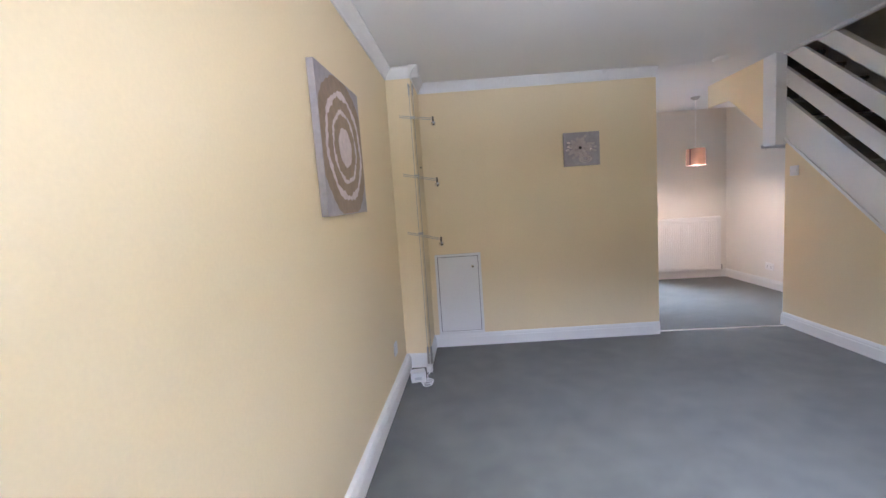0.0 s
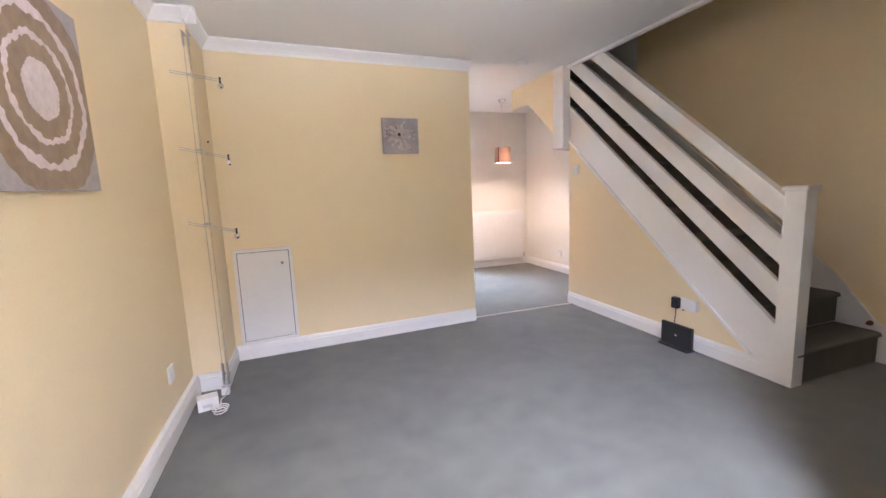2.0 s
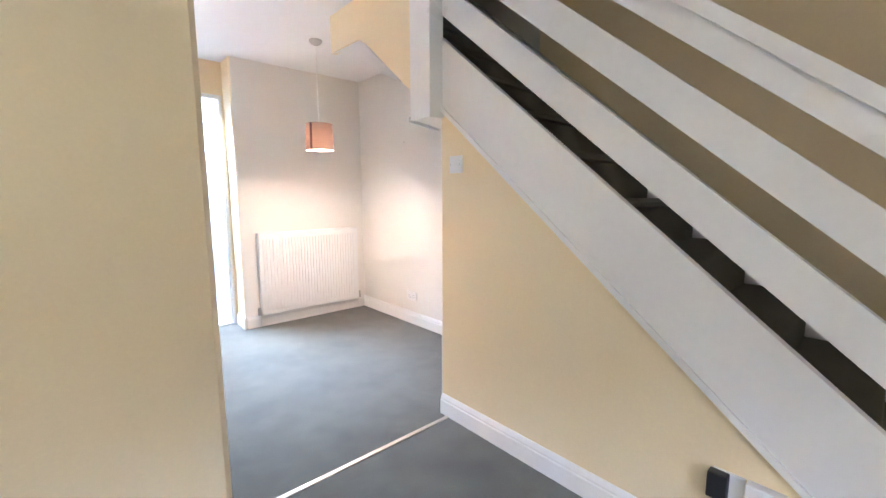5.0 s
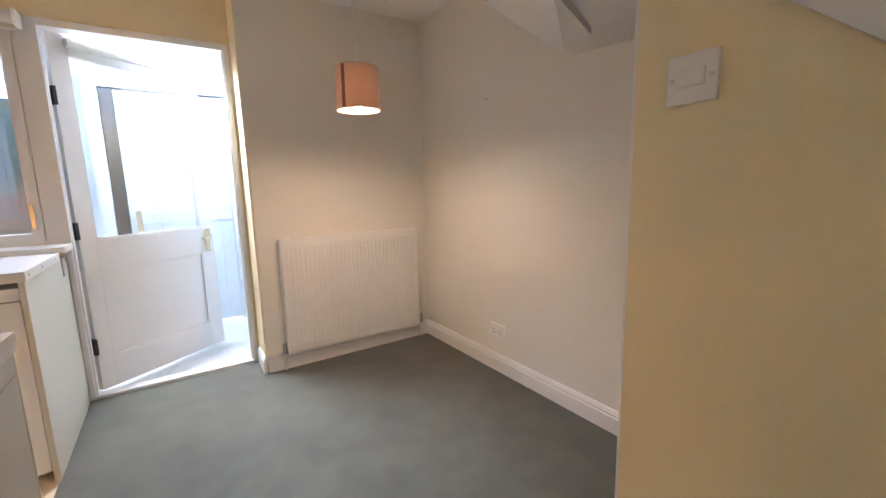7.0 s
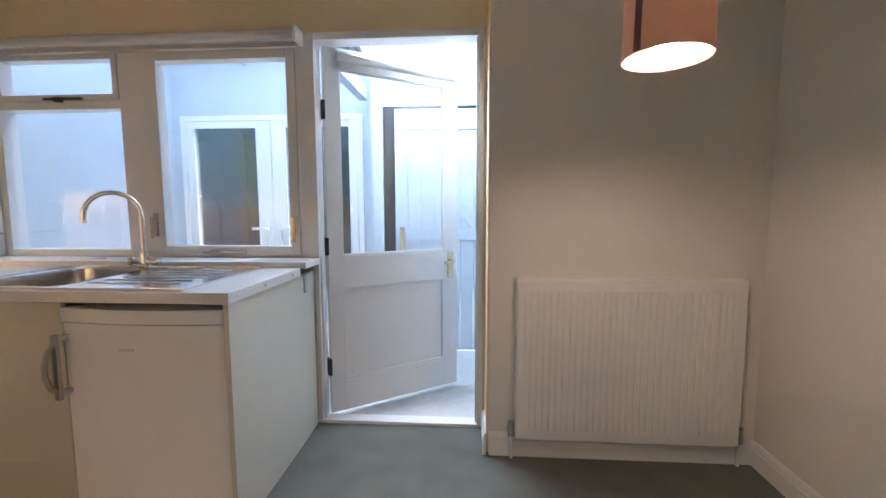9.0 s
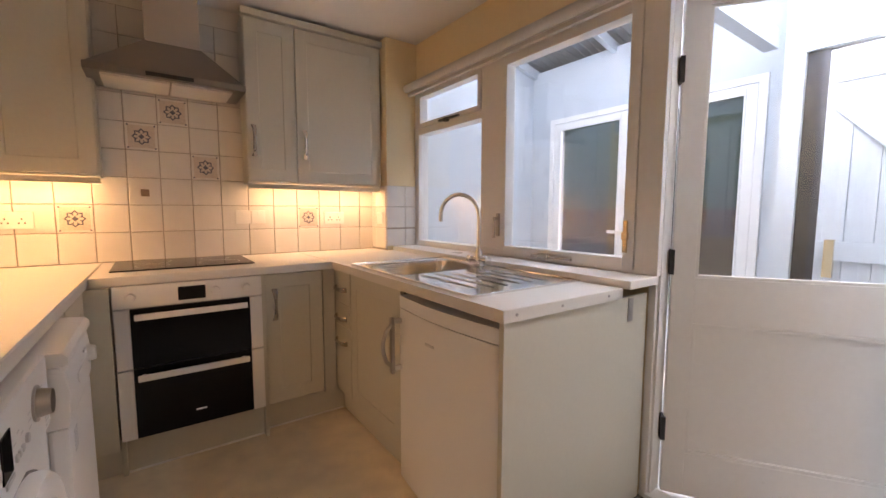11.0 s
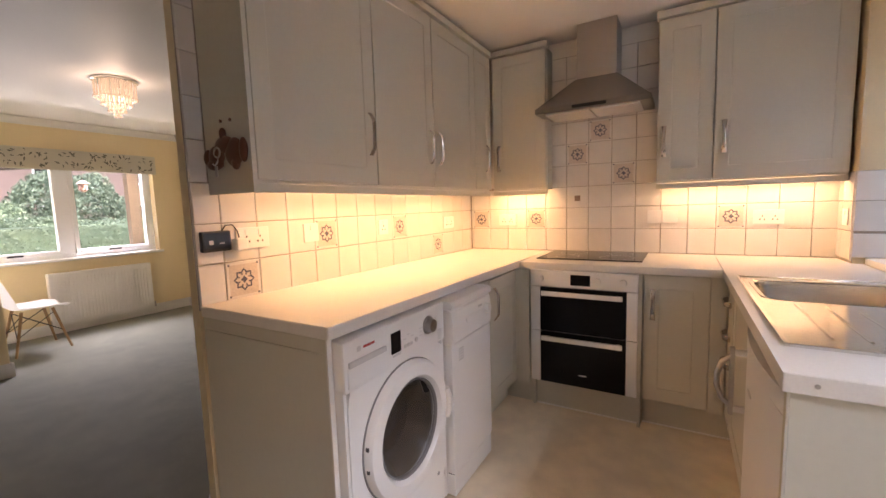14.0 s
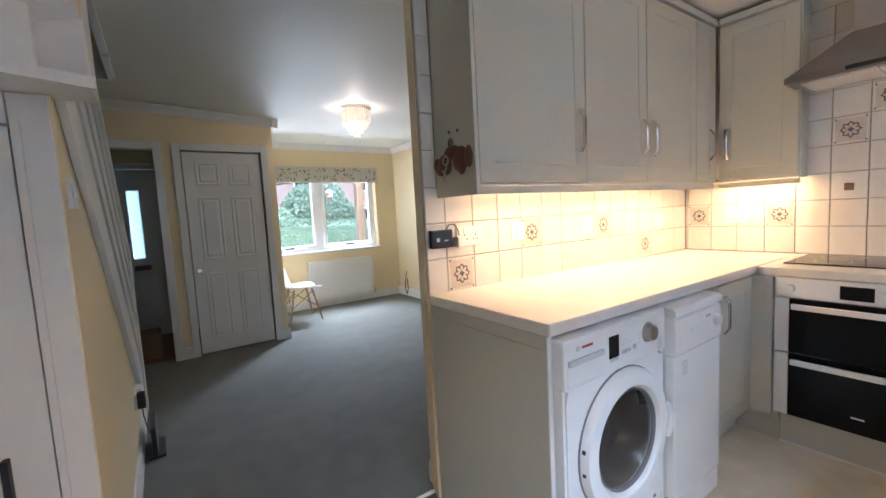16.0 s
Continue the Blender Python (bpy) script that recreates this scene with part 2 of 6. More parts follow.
def pipe(bm, pts, r, seg=10):
    """A round tube swept along points."""
    pts = [Vector(p) for p in pts]
    rings, side = [], None
    for i, p in enumerate(pts):
        d = (pts[min(i + 1, len(pts) - 1)] - pts[max(i - 1, 0)]).normalized()
        if side is None:
            side = d.orthogonal().normalized()
        side = (side - d * side.dot(d)).normalized()
        up = d.cross(side)
        rings.append([bm.verts.new(p + r * (math.cos(2 * math.pi * k / seg) * side + math.sin(2 * math.pi * k / seg) * up)) for k in range(seg)])
    for a, b in zip(rings, rings[1:]):
        for k in range(seg):
            bm.faces.new((a[k], a[(k + 1) % seg], b[(k + 1) % seg], b[k]))
    bm.faces.new(rings[0][::-1])
    bm.faces.new(rings[-1])
    return bm


def prism(bm, pts, axis, a, b):
    """Extrudes a polygon. axis x: points are (y, z); axis y: (x, z); axis z: (x, y)."""
    def at(p, v):
        return {"x": (v, p[0], p[1]), "y": (p[0], v, p[1]), "z": (p[0], p[1], v)}[axis]
    lo = [bm.verts.new(at(p, a)) for p in pts]
    hi = [bm.verts.new(at(p, b)) for p in pts]
    n = len(pts)
    for k in range(n):
        bm.faces.new((lo[k], lo[(k + 1) % n], hi[(k + 1) % n], hi[k]))
    bm.faces.new(lo[::-1])
    bm.faces.new(hi)
    return bm


def lathe(bm, rings, cx, cy, seg=24, caps=True):
    """rings: (radius, z) from one end to the other."""
    rows = [[bm.verts.new((cx + r * math.cos(2 * math.pi * k / seg), cy + r * math.sin(2 * math.pi * k / seg), z)) for k in range(seg)] for r, z in rings]
    for a, b in zip(rows, rows[1:]):
        for k in range(seg):
            bm.faces.new((a[k], a[(k + 1) % seg], b[(k + 1) % seg], b[k]))
    if caps:
        bm.faces.new(rows[0][::-1])
        bm.faces.new(rows[-1])
    return bm


def mesh_of(name, bm, material, smooth=False):
    bmesh.ops.recalc_face_normals(bm, faces=bm.faces[:])
    me = bpy.data.meshes.new(name)
    bm.to_mesh(me)
    bm.free()
    me.materials.append(material)
    if smooth:
        for p in me.polygons:
            p.use_smooth = True
        me.set_sharp_from_angle(angle=radians(35))
    return me


def part(name, bm, material, parent, label="", smooth=False):
    ob = new(name, mesh_of(name, bm, material, smooth))
    ob.parent = parent
    if parent.type == "EMPTY":
        ob.matrix_parent_inverse = Matrix.Translation(-parent.location)
    if label:
        tagged(ob, label)
    return ob


def thing(name, at, label, category, group="", kind=""):
    ob = new(name)
    ob.location = at
    ob.empty_display_size = 0.1
    return tagged(ob, label, category, group, kind)


def solo(name, bm, material, label, category, group="", kind="", smooth=False):
    return tagged(new(name, mesh_of(name, bm, material, smooth)), label, category, group, kind)


def structure(name, bm, material, label="", category=""):
    return tagged(new(name, mesh_of(name, bm, material)), label, category, "", "structure")


def moved(bm, m):
    bmesh.ops.transform(bm, matrix=m, verts=bm.verts[:])
    return bm


def wall_with_holes(axis, a0, a1, b0, b1, z0, z1, holes):
    """A wall slab along axis from a0 to a1, thick from b0 to b1, with holes (s, e, bottom, top)."""
    bm = bmesh.new()

    def slab(s, e, zb, zt):
        if e - s > 1e-4 and zt - zb > 1e-4:
            box(bm, *((s, e, b0, b1) if axis == "x" else (b0, b1, s, e)), zb, zt)
    at = a0
    for s, e, zb, zt in sorted(holes):
        slab(at, s, z0, z1)
        slab(s, e, z0, zb)
        slab(s, e, zt, z1)
        at = e
    slab(at, a1, z0, z1)
    return bm

# ---- the large structure ----
H = 2.41          # ceiling
XR = 4.26         # right party wall
YF = -4.33        # front wall, inner face
XS = 3.38         # stair string plane
YW = 2.66         # kitchen window wall, inner face
SL = 0.832        # stair pitch

structure("floor", boxes((-0.02, XR, YF - 0.02, 0.055, -0.1, 0.0), (2.06, XR, 0.055, YW + 0.02, -0.1, 0.0)), M_CARPET, "grey-green fitted carpet, slightly worn and mottled", "carpet")
structure("floor_kitchen", boxes((-0.02, 2.06, 0.055, YW + 0.02, -0.1, -0.003)), M_VINYL, "beige stone-patterned vinyl kitchen floor", "floor")
structure("threshold_strip", boxes((2.24, XS, 0.045, 0.068, 0.0, 0.005), bevel=0.002), M_ALU, "thin metal carpet threshold strip in the opening", "trim")

structure("wall_left", boxes((-0.25, 0.0, YF - 0.25, 2.9, 0.0, H + 0.2)), M_YELLOW, "plain yellow painted wall", "wall")
structure("wall_right", boxes((XR, XR + 0.2, YF - 0.25, 0.14, 0.0, 4.9)), M_YELLOW, "yellow painted party wall beside the stairs", "wall")
structure("wall_right_dining", boxes((XR, XR + 0.2, 0.14, 2.9, 0.0, 4.9)), M_WHITEWALL, "plain white painted dining wall", "wall")
structure("wall_front", wall_with_holes("x", -0.25, XR + 0.2, YF - 0.25, YF, 0.0, H + 0.2, [(0.34, 2.08, 0.82, 2.0), (3.02, 3.92, 0.0, 2.03)]), M_YELLOW, "yellow painted front wall with window", "wall")
bm = bmesh.new()
prism(bm, [(0.0, -0.122), (2.24, -0.005), (2.285, 0.125), (0.0, 0.125)], "z", 0.0, H)
structure("wall_partition", bm, M_YELLOW, "yellow partition wall between lounge and kitchen", "wall")
structure("wall_pipe_boxing", boxes((0.0, 0.19, -0.57, 0.0, 0.0, H)), M_YELLOW, "yellow boxed-in column in the room corner", "wall")
structure("wall_porch", wall_with_holes("x", 2.12, XR, -3.14, -3.04, 0.0, H, [(2.25, 2.96, 0.0, 2.0), (3.17, 3.90, 0.0, 2.0)]), M_YELLOW, "yellow wall with cupboard door and hall opening", "wall")
structure("wall_porch_side", boxes((2.12, 2.20, YF, -3.14, 0.0, H)), M_YELLOW, "yellow side wall of the entrance lobby", "wall")
structure("wall_cupboard", boxes((2.97, 3.06, YF, -3.14, 0.0, H)), M_WHITEWALL, "white inner wall of the entrance lobby", "wall")
structure("wall_back_kitchen", wall_with_holes("x", 0.0, 3.01, YW, YW + 0.10, 0.0, H + 0.2, [(0.26, 2.045, 0.945, 2.105), (2.06, 2.985, 0.0, 2.125)]), M_YELLOW, "yellow painted wall round the kitchen window", "wall")
structure("wall_back_dining", boxes((3.01, XR, 2.42, 2.9, 0.0, H + 0.2)), M_WHITEWALL, "plain white wall behind the radiator", "wall")
structure("wall_back_return", boxes((3.0, 3.01, 2.43, YW, 0.0, H)), M_YELLOW, "narrow yellow return beside the back door", "wall")
structure("wall_window_pillar", boxes((0.0, 0.26, 2.41, YW, 0.0, H)), M_YELLOW, "yellow pillar beside the kitchen window", "wall")
structure("wall_kitchen_party", boxes((0.0, 0.02, 0.125, 2.41, 0.0, H)), M_WHITEWALL, "white wall behind the kitchen tiles", "wall")

structure("ceiling", boxes((0.0, XS - 0.01, YF, YW, H, H + 0.22), (XS - 0.01, XR, YF, -2.35, H, H + 0.22), (XS - 0.01, XR, 1.13, YW, H, H + 0.22)), M_CEIL, "white painted ceiling with a slight sheen", "ceiling")
structure("stairwell_walls", boxes((XS - 0.13, XS - 0.01, -2.35, 1.9, H + 0.22, 4.7), (XS - 0.13, XR, -2.47, -2.35, H + 0.22, 4.7), (XS - 0.13, XR, 1.9, 2.02, H + 0.22, 4.7)), M_YELLOW, "yellow upper walls of the stairwell", "wall")
HL = 2.345   # the lounge ceiling sags lower than the rest


def lounge_height(x):
    """The lounge ceiling, rising softly towards the stairs."""
    s = min(1.0, max(0.0, (x - 2.0) / 1.365))
    return HL + (H - 0.001 - HL) * (0.5 - 0.5 * math.cos(math.pi * s))


curve = [(2.0 + 1.365 * k / 16, lounge_height(2.0 + 1.365 * k / 16)) for k in range(17)]
bm = prism(bmesh.new(), [(0.0, HL)] + curve + [(3.365, H + 0.02), (0.0, H + 0.02)], "y", YF, 0.06)
lounge_ceiling = structure("ceiling_lounge", bm, M_CEIL, "white painted lounge ceiling with a slight sheen", "ceiling")
for p in lounge_ceiling.data.polygons:
    p.use_smooth = True
lounge_ceiling.data.set_sharp_from_angle(angle=radians(30))
structure("stairwell_ceiling", boxes((XS - 0.13, XR, -2.47, 2.02, 4.7, 4.8)), M_CEIL, "white ceiling over the stairwell", "ceiling")
structure("stairwell_trim", boxes((XS - 0.03, XS + 0.012, -2.35, 0.12, H - 0.022, H + 0.225), (XS - 0.01, XR, -2.37, -2.345, H - 0.03, H + 0.225), bevel=0.004), M_GLOSS, "white trim along the stairwell edge", "trim")


def cove(name, a, b, inward, za=None, zb=None, label="white moulded ceiling cornice"):
    """A cornice run from a to b (x, y); inward: unit vector off the wall."""
    a, b, n = Vector((*a, 0)), Vector((*b, 0)), Vector((*inward, 0))
    prof = [(0, 0), (0.0, -0.078), (0.010, -0.078), (0.014, -0.064), (0.028, -0.042), (0.046, -0.022), (0.056, -0.012), (0.056, 0)]
    bm = bmesh.new()
    ends = [[bm.verts.new(p + n * u + Vector((0, 0, zz - 0.002 + w))) for u, w in prof] for p, zz in ((a, za or HL), (b, zb or HL))]
    k = len(prof)
    for i in range(k):
        bm.faces.new((ends[0][i], ends[0][(i + 1) % k], ends[1][(i + 1) % k], ends[1][i]))
    bm.faces.new(ends[0])
    bm.faces.new(ends[1][::-1])
    return structure(name, bm, M_GLOSS, label, "cornice")


cove("cornice", (0.0, YF), (0.0, -0.57), (1, 0))
cove("cornice", (0.0, -0.57), (0.255, -0.57), (0, -1))
cove("cornice", (0.19, -0.636), (0.19, -0.05), (1, 0))
cove("cornice", (0.19, -0.112), (2.24, -0.005), (0, -1))
cove("cornice", (0.0, YF), (2.12, YF), (0, 1))
cove("cornice", (2.12, YF), (2.12, -2.975), (-1, 0))
for x0, x1 in ((2.055, 2.4), (2.4, 2.7), (2.7, 3.0), (3.0, 3.365), (3.365, XR)):
    cove("cornice", (x0, -3.04), (x1, -3.04), (0, 1), lounge_height(x0), lounge_height(x1))


def skirting(a, b, inward, h=0.115, name="baseboard"):
    a, b, n = Vector((*a, 0)), Vector((*b, 0)), Vector((*inward, 0))
    prof = [(0, 0.0), (0.018, 0.0), (0.018, h - 0.035), (0.014, h - 0.03), (0.014, h - 0.02), (0.008, h - 0.006), (0.004, h), (0, h)]
    bm = bmesh.new()
    ends = [[bm.verts.new(p + n * u + Vector((0, 0, w))) for u, w in prof] for p in (a, b)]
    k = len(prof)
    for i in range(k):
        bm.faces.new((ends[0][i], ends[0][(i + 1) % k], ends[1][(i + 1) % k], ends[1][i]))
    bm.faces.new(ends[0])
    bm.faces.new(ends[1][::-1])
    return structure(name, bm, M_GLOSS, "white gloss skirting board with moulded top", "skirting")


for a, b, n in [((0.0, -0.57), (0.208, -0.57), (0, -1)), ((0.19, -0.588), (0.19, 0), (1, 0)),
                ((0.19, -0.112), (2.24, -0.005), (0, -1)), ((XS + 0.012, -1.90), (XS + 0.012, 0.118), (-1, 0)), ((XR, YF), (XR, -2.24), (-1, 0)),
                ((XR, 0.2), (XR, 2.42), (-1, 0)), ((3.01, 2.42), (XR, 2.42), (0, -1)), ((3.0, 2.405), (3.0, 2.64), (-1, 0)), ((0, YF), (2.12, YF), (0, 1)),
                ((2.12, YF), (2.12, -3.02), (-1, 0)), ((2.10, -3.04), (2.185, -3.04), (0, 1)), ((3.025, -3.04), (3.105, -3.04), (0, 1)), ((3.97, -3.04), (XR, -3.04), (0, 1))]:
    skirting(a, b, n)
skirting((0.022, YF), (0.022, -0.57), (1, 0))
structure("baseboard_packer", boxes((0.0, 0.022, YF, -0.57, 0.0, 0.112)), M_GLOSS, "white batten behind the skirting board", "skirting")


# ---- stairs ----
def stair_board(z0, z1, y0, y1, x0, x1, clip=H - 0.024):
    """A sloping board whose lower and upper lines meet y = 0 at z0 and z1."""
    pts = [(y0, z0 + SL * y0), (min(y1, (clip - z0) / SL), min(clip, z0 + SL * y1))]
    if z1 + SL * y1 > clip:
        yt = (clip - z1) / SL
        if z0 + SL * y1 < clip:
            pts.append((y1, clip))
        pts.append((yt, clip))
    else:
        pts.append((y1, z1 + SL * y1))
    pts.append((y0, z1 + SL * y0))
    return prism(bmesh.new(), pts, "x", x0, x1)


stairs = thing("staircase", (3.8, -1.9, 0), "carpeted staircase with white string and open plank balustrade", "staircase")
GO, RISE, Y0 = 0.232, 0.1978, -1.992
part("string", prism(bmesh.new(), [(-1.90, 0.115), (-1.782, 0.118), (0.12, 1.60 + SL * 0.12), (0.12, 1.93 + SL * 0.12), (-1.90, 1.93 - SL * 1.90)], "x", XS, XS + 0.035), M_GLOSS, stairs, "white painted outer string board")
part("string_bead", stair_board(1.575, 1.603, -1.76, 0.11, XS - 0.012, XS + 0.01), M_GLOSS, stairs)
part("rail", stair_board(2.04, 2.19, -1.91, 0.12, XS + 0.0, XS + 0.032), M_GLOSS, stairs, "white painted balustrade plank")
part("rail", stair_board(2.297, 2.445, -1.91, 0.12, XS + 0.0, XS + 0.032), M_GLOSS, stairs, "white painted balustrade plank")
part("rail", stair_board(2.558, 2.66, -1.91, 0.12, XS + 0.0, XS + 0.032), M_GLOSS, stairs, "white painted balustrade plank")
part("handrail", stair_board(2.652, 2.706, -1.91, 0.12, XS - 0.016, XS + 0.052), M_GLOSS, stairs, "white moulded handrail")
newel = part("newel_post", boxes((XS - 0.012, XS + 0.085, -2.01, -1.90, 0.0, 1.155), bevel=0.004), M_GLOSS, stairs, "square white newel post")
part("cap", boxes((XS - 0.024, XS + 0.097, -2.022, -1.888, 1.153, 1.18), bevel=0.008), M_GLOSS, newel)
for i in range(13):
    y, z = Y0 + GO * i, 0.226 + RISE * i if i else 0.208
    bm = bmesh.new()
    nose = [(y - 0.020, z - 0.028), (y - 0.017, z - 0.012), (y - 0.006, z - 0.003), (y + 0.014, z), (y + GO + 0.01, z), (y + GO + 0.01, z - (0.12 if i > 7 else 0.2)), (y, z - (0.14 if i > 8 else 0.205)), (y, z - 0.035), (y - 0.012, z - 0.033)]
    prism(bm, nose, "x", XS + 0.036 if i else XS + 0.03, XR - 0.022)
    part("step", bm, M_STAIRCARPET, stairs, "carpeted step" if i == 0 else "", True)
part("wall_string", prism(bmesh.new(), [(-2.24, 0.0), (-1.95, 0.0), (0.75, SL * 2.70), (0.75, SL * 2.70 + 0.42), (-1.72, 0.56), (-1.975, 0.262), (-2.15, 0.165), (-2.24, 0.115)], "x", XR - 0.02, XR + 0.005), M_GLOSS, stairs, "white painted wall string")
structure("wall_understairs", prism(bmesh.new(), [(-1.92, 0.0), (0.118, 0.0), (0.118, 1.62 + SL * 0.118), (-1.92, 1.62 - SL * 1.92)], "x", XS + 0.012, XS + 0.07), M_YELLOW, "yellow triangular wall under the stairs", "wall")
soff = bmesh.new()
left = [(3.3, 0.14, 1.70), (3.3, 0.31, 1.817), (3.3, 0.76, 2.165), (3.3, 1.13, 2.175), (3.3, 1.13, H)]
right = [(XR, 0.14, 1.78), (XR, 0.69, 1.79), (XR, 1.033, 1.81), (XR, 1.6, 2.24), (XR, 1.83, H)]
lv, rv = [[soff.verts.new(p) for p in row] for row in (left, right)]
for k in range(4):
    soff.faces.new((lv[k], lv[k + 1], rv[k + 1], rv[k]))
structure("stair_soffit", soff, M_CEIL, "white sloping underside of the upper stairs", "ceiling")
structure("stair_side_panel", prism(bmesh.new(), [(0.14, 1.70), (0.31, 1.817), (0.66, 2.10), (0.76, 2.165), (0.9, 2.175), (1.13, 2.175), (1.13, H), (0.14, H)], "x", 3.297, 3.335), M_YELLOW, "yellow side panel of the upper stairs", "wall")
structure("stair_drop_post", boxes((3.295, 3.385, 0.10, 0.26, 1.625, H), bevel=0.003), M_GLOSS, "white boxed trimmer post under the landing", "post")
bm = prism(bmesh.new(), [(3.385, 0.10), (3.62, 0.10), (3.62, 0.397), (3.385, 0.297)], "z", 1.632, 1.80)
prism(bm, [(3.287, 0.262), (3.62, 0.402), (3.62, 0.418), (3.283, 0.276)], "z", 1.618, 1.645)
structure("stair_beam", bm, M_GLOSS, "white boxed beam under the stairs", "beam")
cup = thing("understairs_cupboard_door", (3.8, 0.13, 0.0), "white understairs cupboard door with plain frame", "door")
part("door_frame", boxes((3.394, 3.472, 0.119, 0.127, 0.0, 1.629), (4.19, XR, 0.08, 0.142, 0.0, 1.629), (3.472, 4.19, 0.08, 0.142, 1.55, 1.629), (3.452, 3.470, 0.127, 0.133, 0.0, 1.56), bevel=0.003), M_GLOSS, cup)
leaf = part("door_leaf", boxes((3.475, 4.185, 0.085, 0.125, 0.01, 1.545), bevel=0.003), M_GLOSS, cup)
part("door_handle", boxes((3.555, 3.57, 0.125, 0.155, 0.60, 0.72), bevel=0.004), M_DARKIRON, leaf, "dark handle")

# ---- front window, doors ----
def bar_frame(x0, x1, z0, z1, y0, y1, w, bevel=0.003):
    return boxes((x0, x0 + w, y0, y1, z0, z1), (x1 - w, x1, y0, y1, z0, z1), (x0 + w, x1 - w, y0, y1, z0, z0 + w), (x0 + w, x1 - w, y0, y1, z1 - w, z1), bevel=bevel)


def pane(x0, x1, z0, z1, y, parent, material=None):
    ob = part("pane", boxes((x0, x1, y - 0.002, y + 0.002, z0, z1)), material or M_PANE, parent)
    ob.visible_shadow = False
    return ob


w1 = thing("window_1", (1.2, YF - 0.1, 0.84), "white two-light front window looking on the garden", "window", kind="structure")
part("window_frame", bar_frame(0.34, 2.08, 0.82, 2.0, YF - 0.17, YF - 0.10, 0.045), M_UPVC, w1)
part("mullion", boxes((1.175, 1.275, YF - 0.17, YF - 0.10, 0.865, 1.955), bevel=0.003), M_UPVC, w1)
for x0, x1 in ((0.387, 1.173), (1.277, 2.033)):
    cas = part("casement", bar_frame(x0, x1, 0.867, 1.953, YF - 0.165, YF - 0.09, 0.042), M_UPVC, w1)
    pane(x0 + 0.043, x1 - 0.043, 0.911, 1.909, YF - 0.13, cas)
    part("handle", boxes((x0 + 0.35, x0 + 0.47, YF - 0.088, YF - 0.062, 0.875, 0.893), bevel=0.004), M_DARKIRON, cas, "dark casement stay")
part("window_sill", boxes((0.30, 2.10, YF - 0.12, YF + 0.03, 0.795, 0.822), bevel=0.006), M_GLOSS, w1)

blind = thing("roman_blind", (1.2, YF + 0.02, 1.83), "cream roman blind with dark leaf sprigs, pulled up", "blind")
bm = bmesh.new()
for k in range(4):
    box(bm, 0.31, 2.10, YF + 0.006 + 0.008 * k, YF + 0.012 + 0.008 * k, 1.84 - 0.012 * k, 2.03, 0.002)
part("fabric", bm, M_BLIND, blind)
bm = bmesh.new()
rnd = random.Random(5)
for k in range(120):
    x, z, a, s = rnd.uniform(0.34, 2.08), rnd.uniform(1.825, 2.01), rnd.uniform(0, 6.28), rnd.uniform(0.014, 0.030)
    c = [(s, 0), (0.3 * s, 0.35 * s), (-s, 0), (0.3 * s, -0.35 * s)]
    bm.faces.new([bm.verts.new((x + u * math.cos(a) - v * math.sin(a), YF + 0.041, z + u * math.sin(a) + v * math.cos(a))) for u, v in c])
tagged(part("leaf_print", bm, M_LEAFPRINT, blind, "dark printed leaves"), kind="stuff")


def six_panel_door(name, x0, x1, y, z0, z1, label):
    """A panelled door closed in the plane y, seen from +y."""
    d = thing(name, ((x0 + x1) / 2, y, z0), label, "door", kind="structure")
    leaf = part("door_leaf", boxes((x0, x1, y - 0.04, y, z0, z1), bevel=0.002), M_GLOSS, d)
    w, hgt = x1 - x0, z1 - z0
    for cx in (x0 + w * 0.29, x0 + w * 0.71):
        for a, b in ((0.07, 0.40), (0.47, 0.78), (0.84, 0.95)):
            zb, zt, hw = z0 + hgt * a, z0 + hgt * b, w * 0.145
            part("door_moulding", bar_frame(cx - hw, cx + hw, zb, zt, y - 0.004, y + 0.007, 0.016, 0.003), M_GLOSS, leaf)
            part("door_panel", boxes((cx - hw + 0.035, cx + hw - 0.035, y - 0.004, y + 0.006, zb + 0.035, zt - 0.035), bevel=0.005), M_GLOSS, leaf)
    return d, leaf


d1, leaf = six_panel_door("door_1", 2.262, 2.948, -3.055, 0.012, 1.988, "white six-panel cupboard door, closed")
part("door_handle", boxes((2.878, 2.916, -3.056, -3.047, 0.818, 0.856), (2.80, 2.904, -3.025, -3.012, 0.831, 0.843), (2.892, 2.904, -3.05, -3.018, 0.831, 0.843), bevel=0.003), M_CHROME, leaf, "chrome lever handle")


def casing(x0, x1, zt, y0, y1, w=0.065):
    return boxes((x0 - w, x0, y0, y1, 0.0, zt + w), (x1, x1 + w, y0, y1, 0.0, zt + w), (x0, x1, y0, y1, zt, zt + w), bevel=0.005)


structure("trim_door_1", casing(2.25, 2.96, 2.0, -3.04, -3.018), M_GLOSS, "white moulded architrave round the cupboard door", "architrave")
structure("trim_hall", casing(3.17, 3.90, 2.0, -3.04, -3.018), M_GLOSS, "white moulded architrave round the hall opening", "architrave")
structure("trim_hall_lining", boxes((3.165, 3.172, -3.14, -3.04, 0, 2.0), (3.898, 3.905, -3.14, -3.04, 0, 2.0)), M_GLOSS, "white door lining", "trim")
fd = thing("front_door", (3.47, YF - 0.06, 0.0), "white front door with narrow arched frosted glass", "door", kind="structure")
part("door_frame", boxes((3.03, 3.09, YF - 0.2, YF - 0.02, 0, 2.02), (3.86, 3.92, YF - 0.2, YF - 0.02, 0, 2.02), (3.09, 3.86, YF - 0.2, YF - 0.02, 1.97, 2.02), bevel=0.003), M_UPVC, fd)
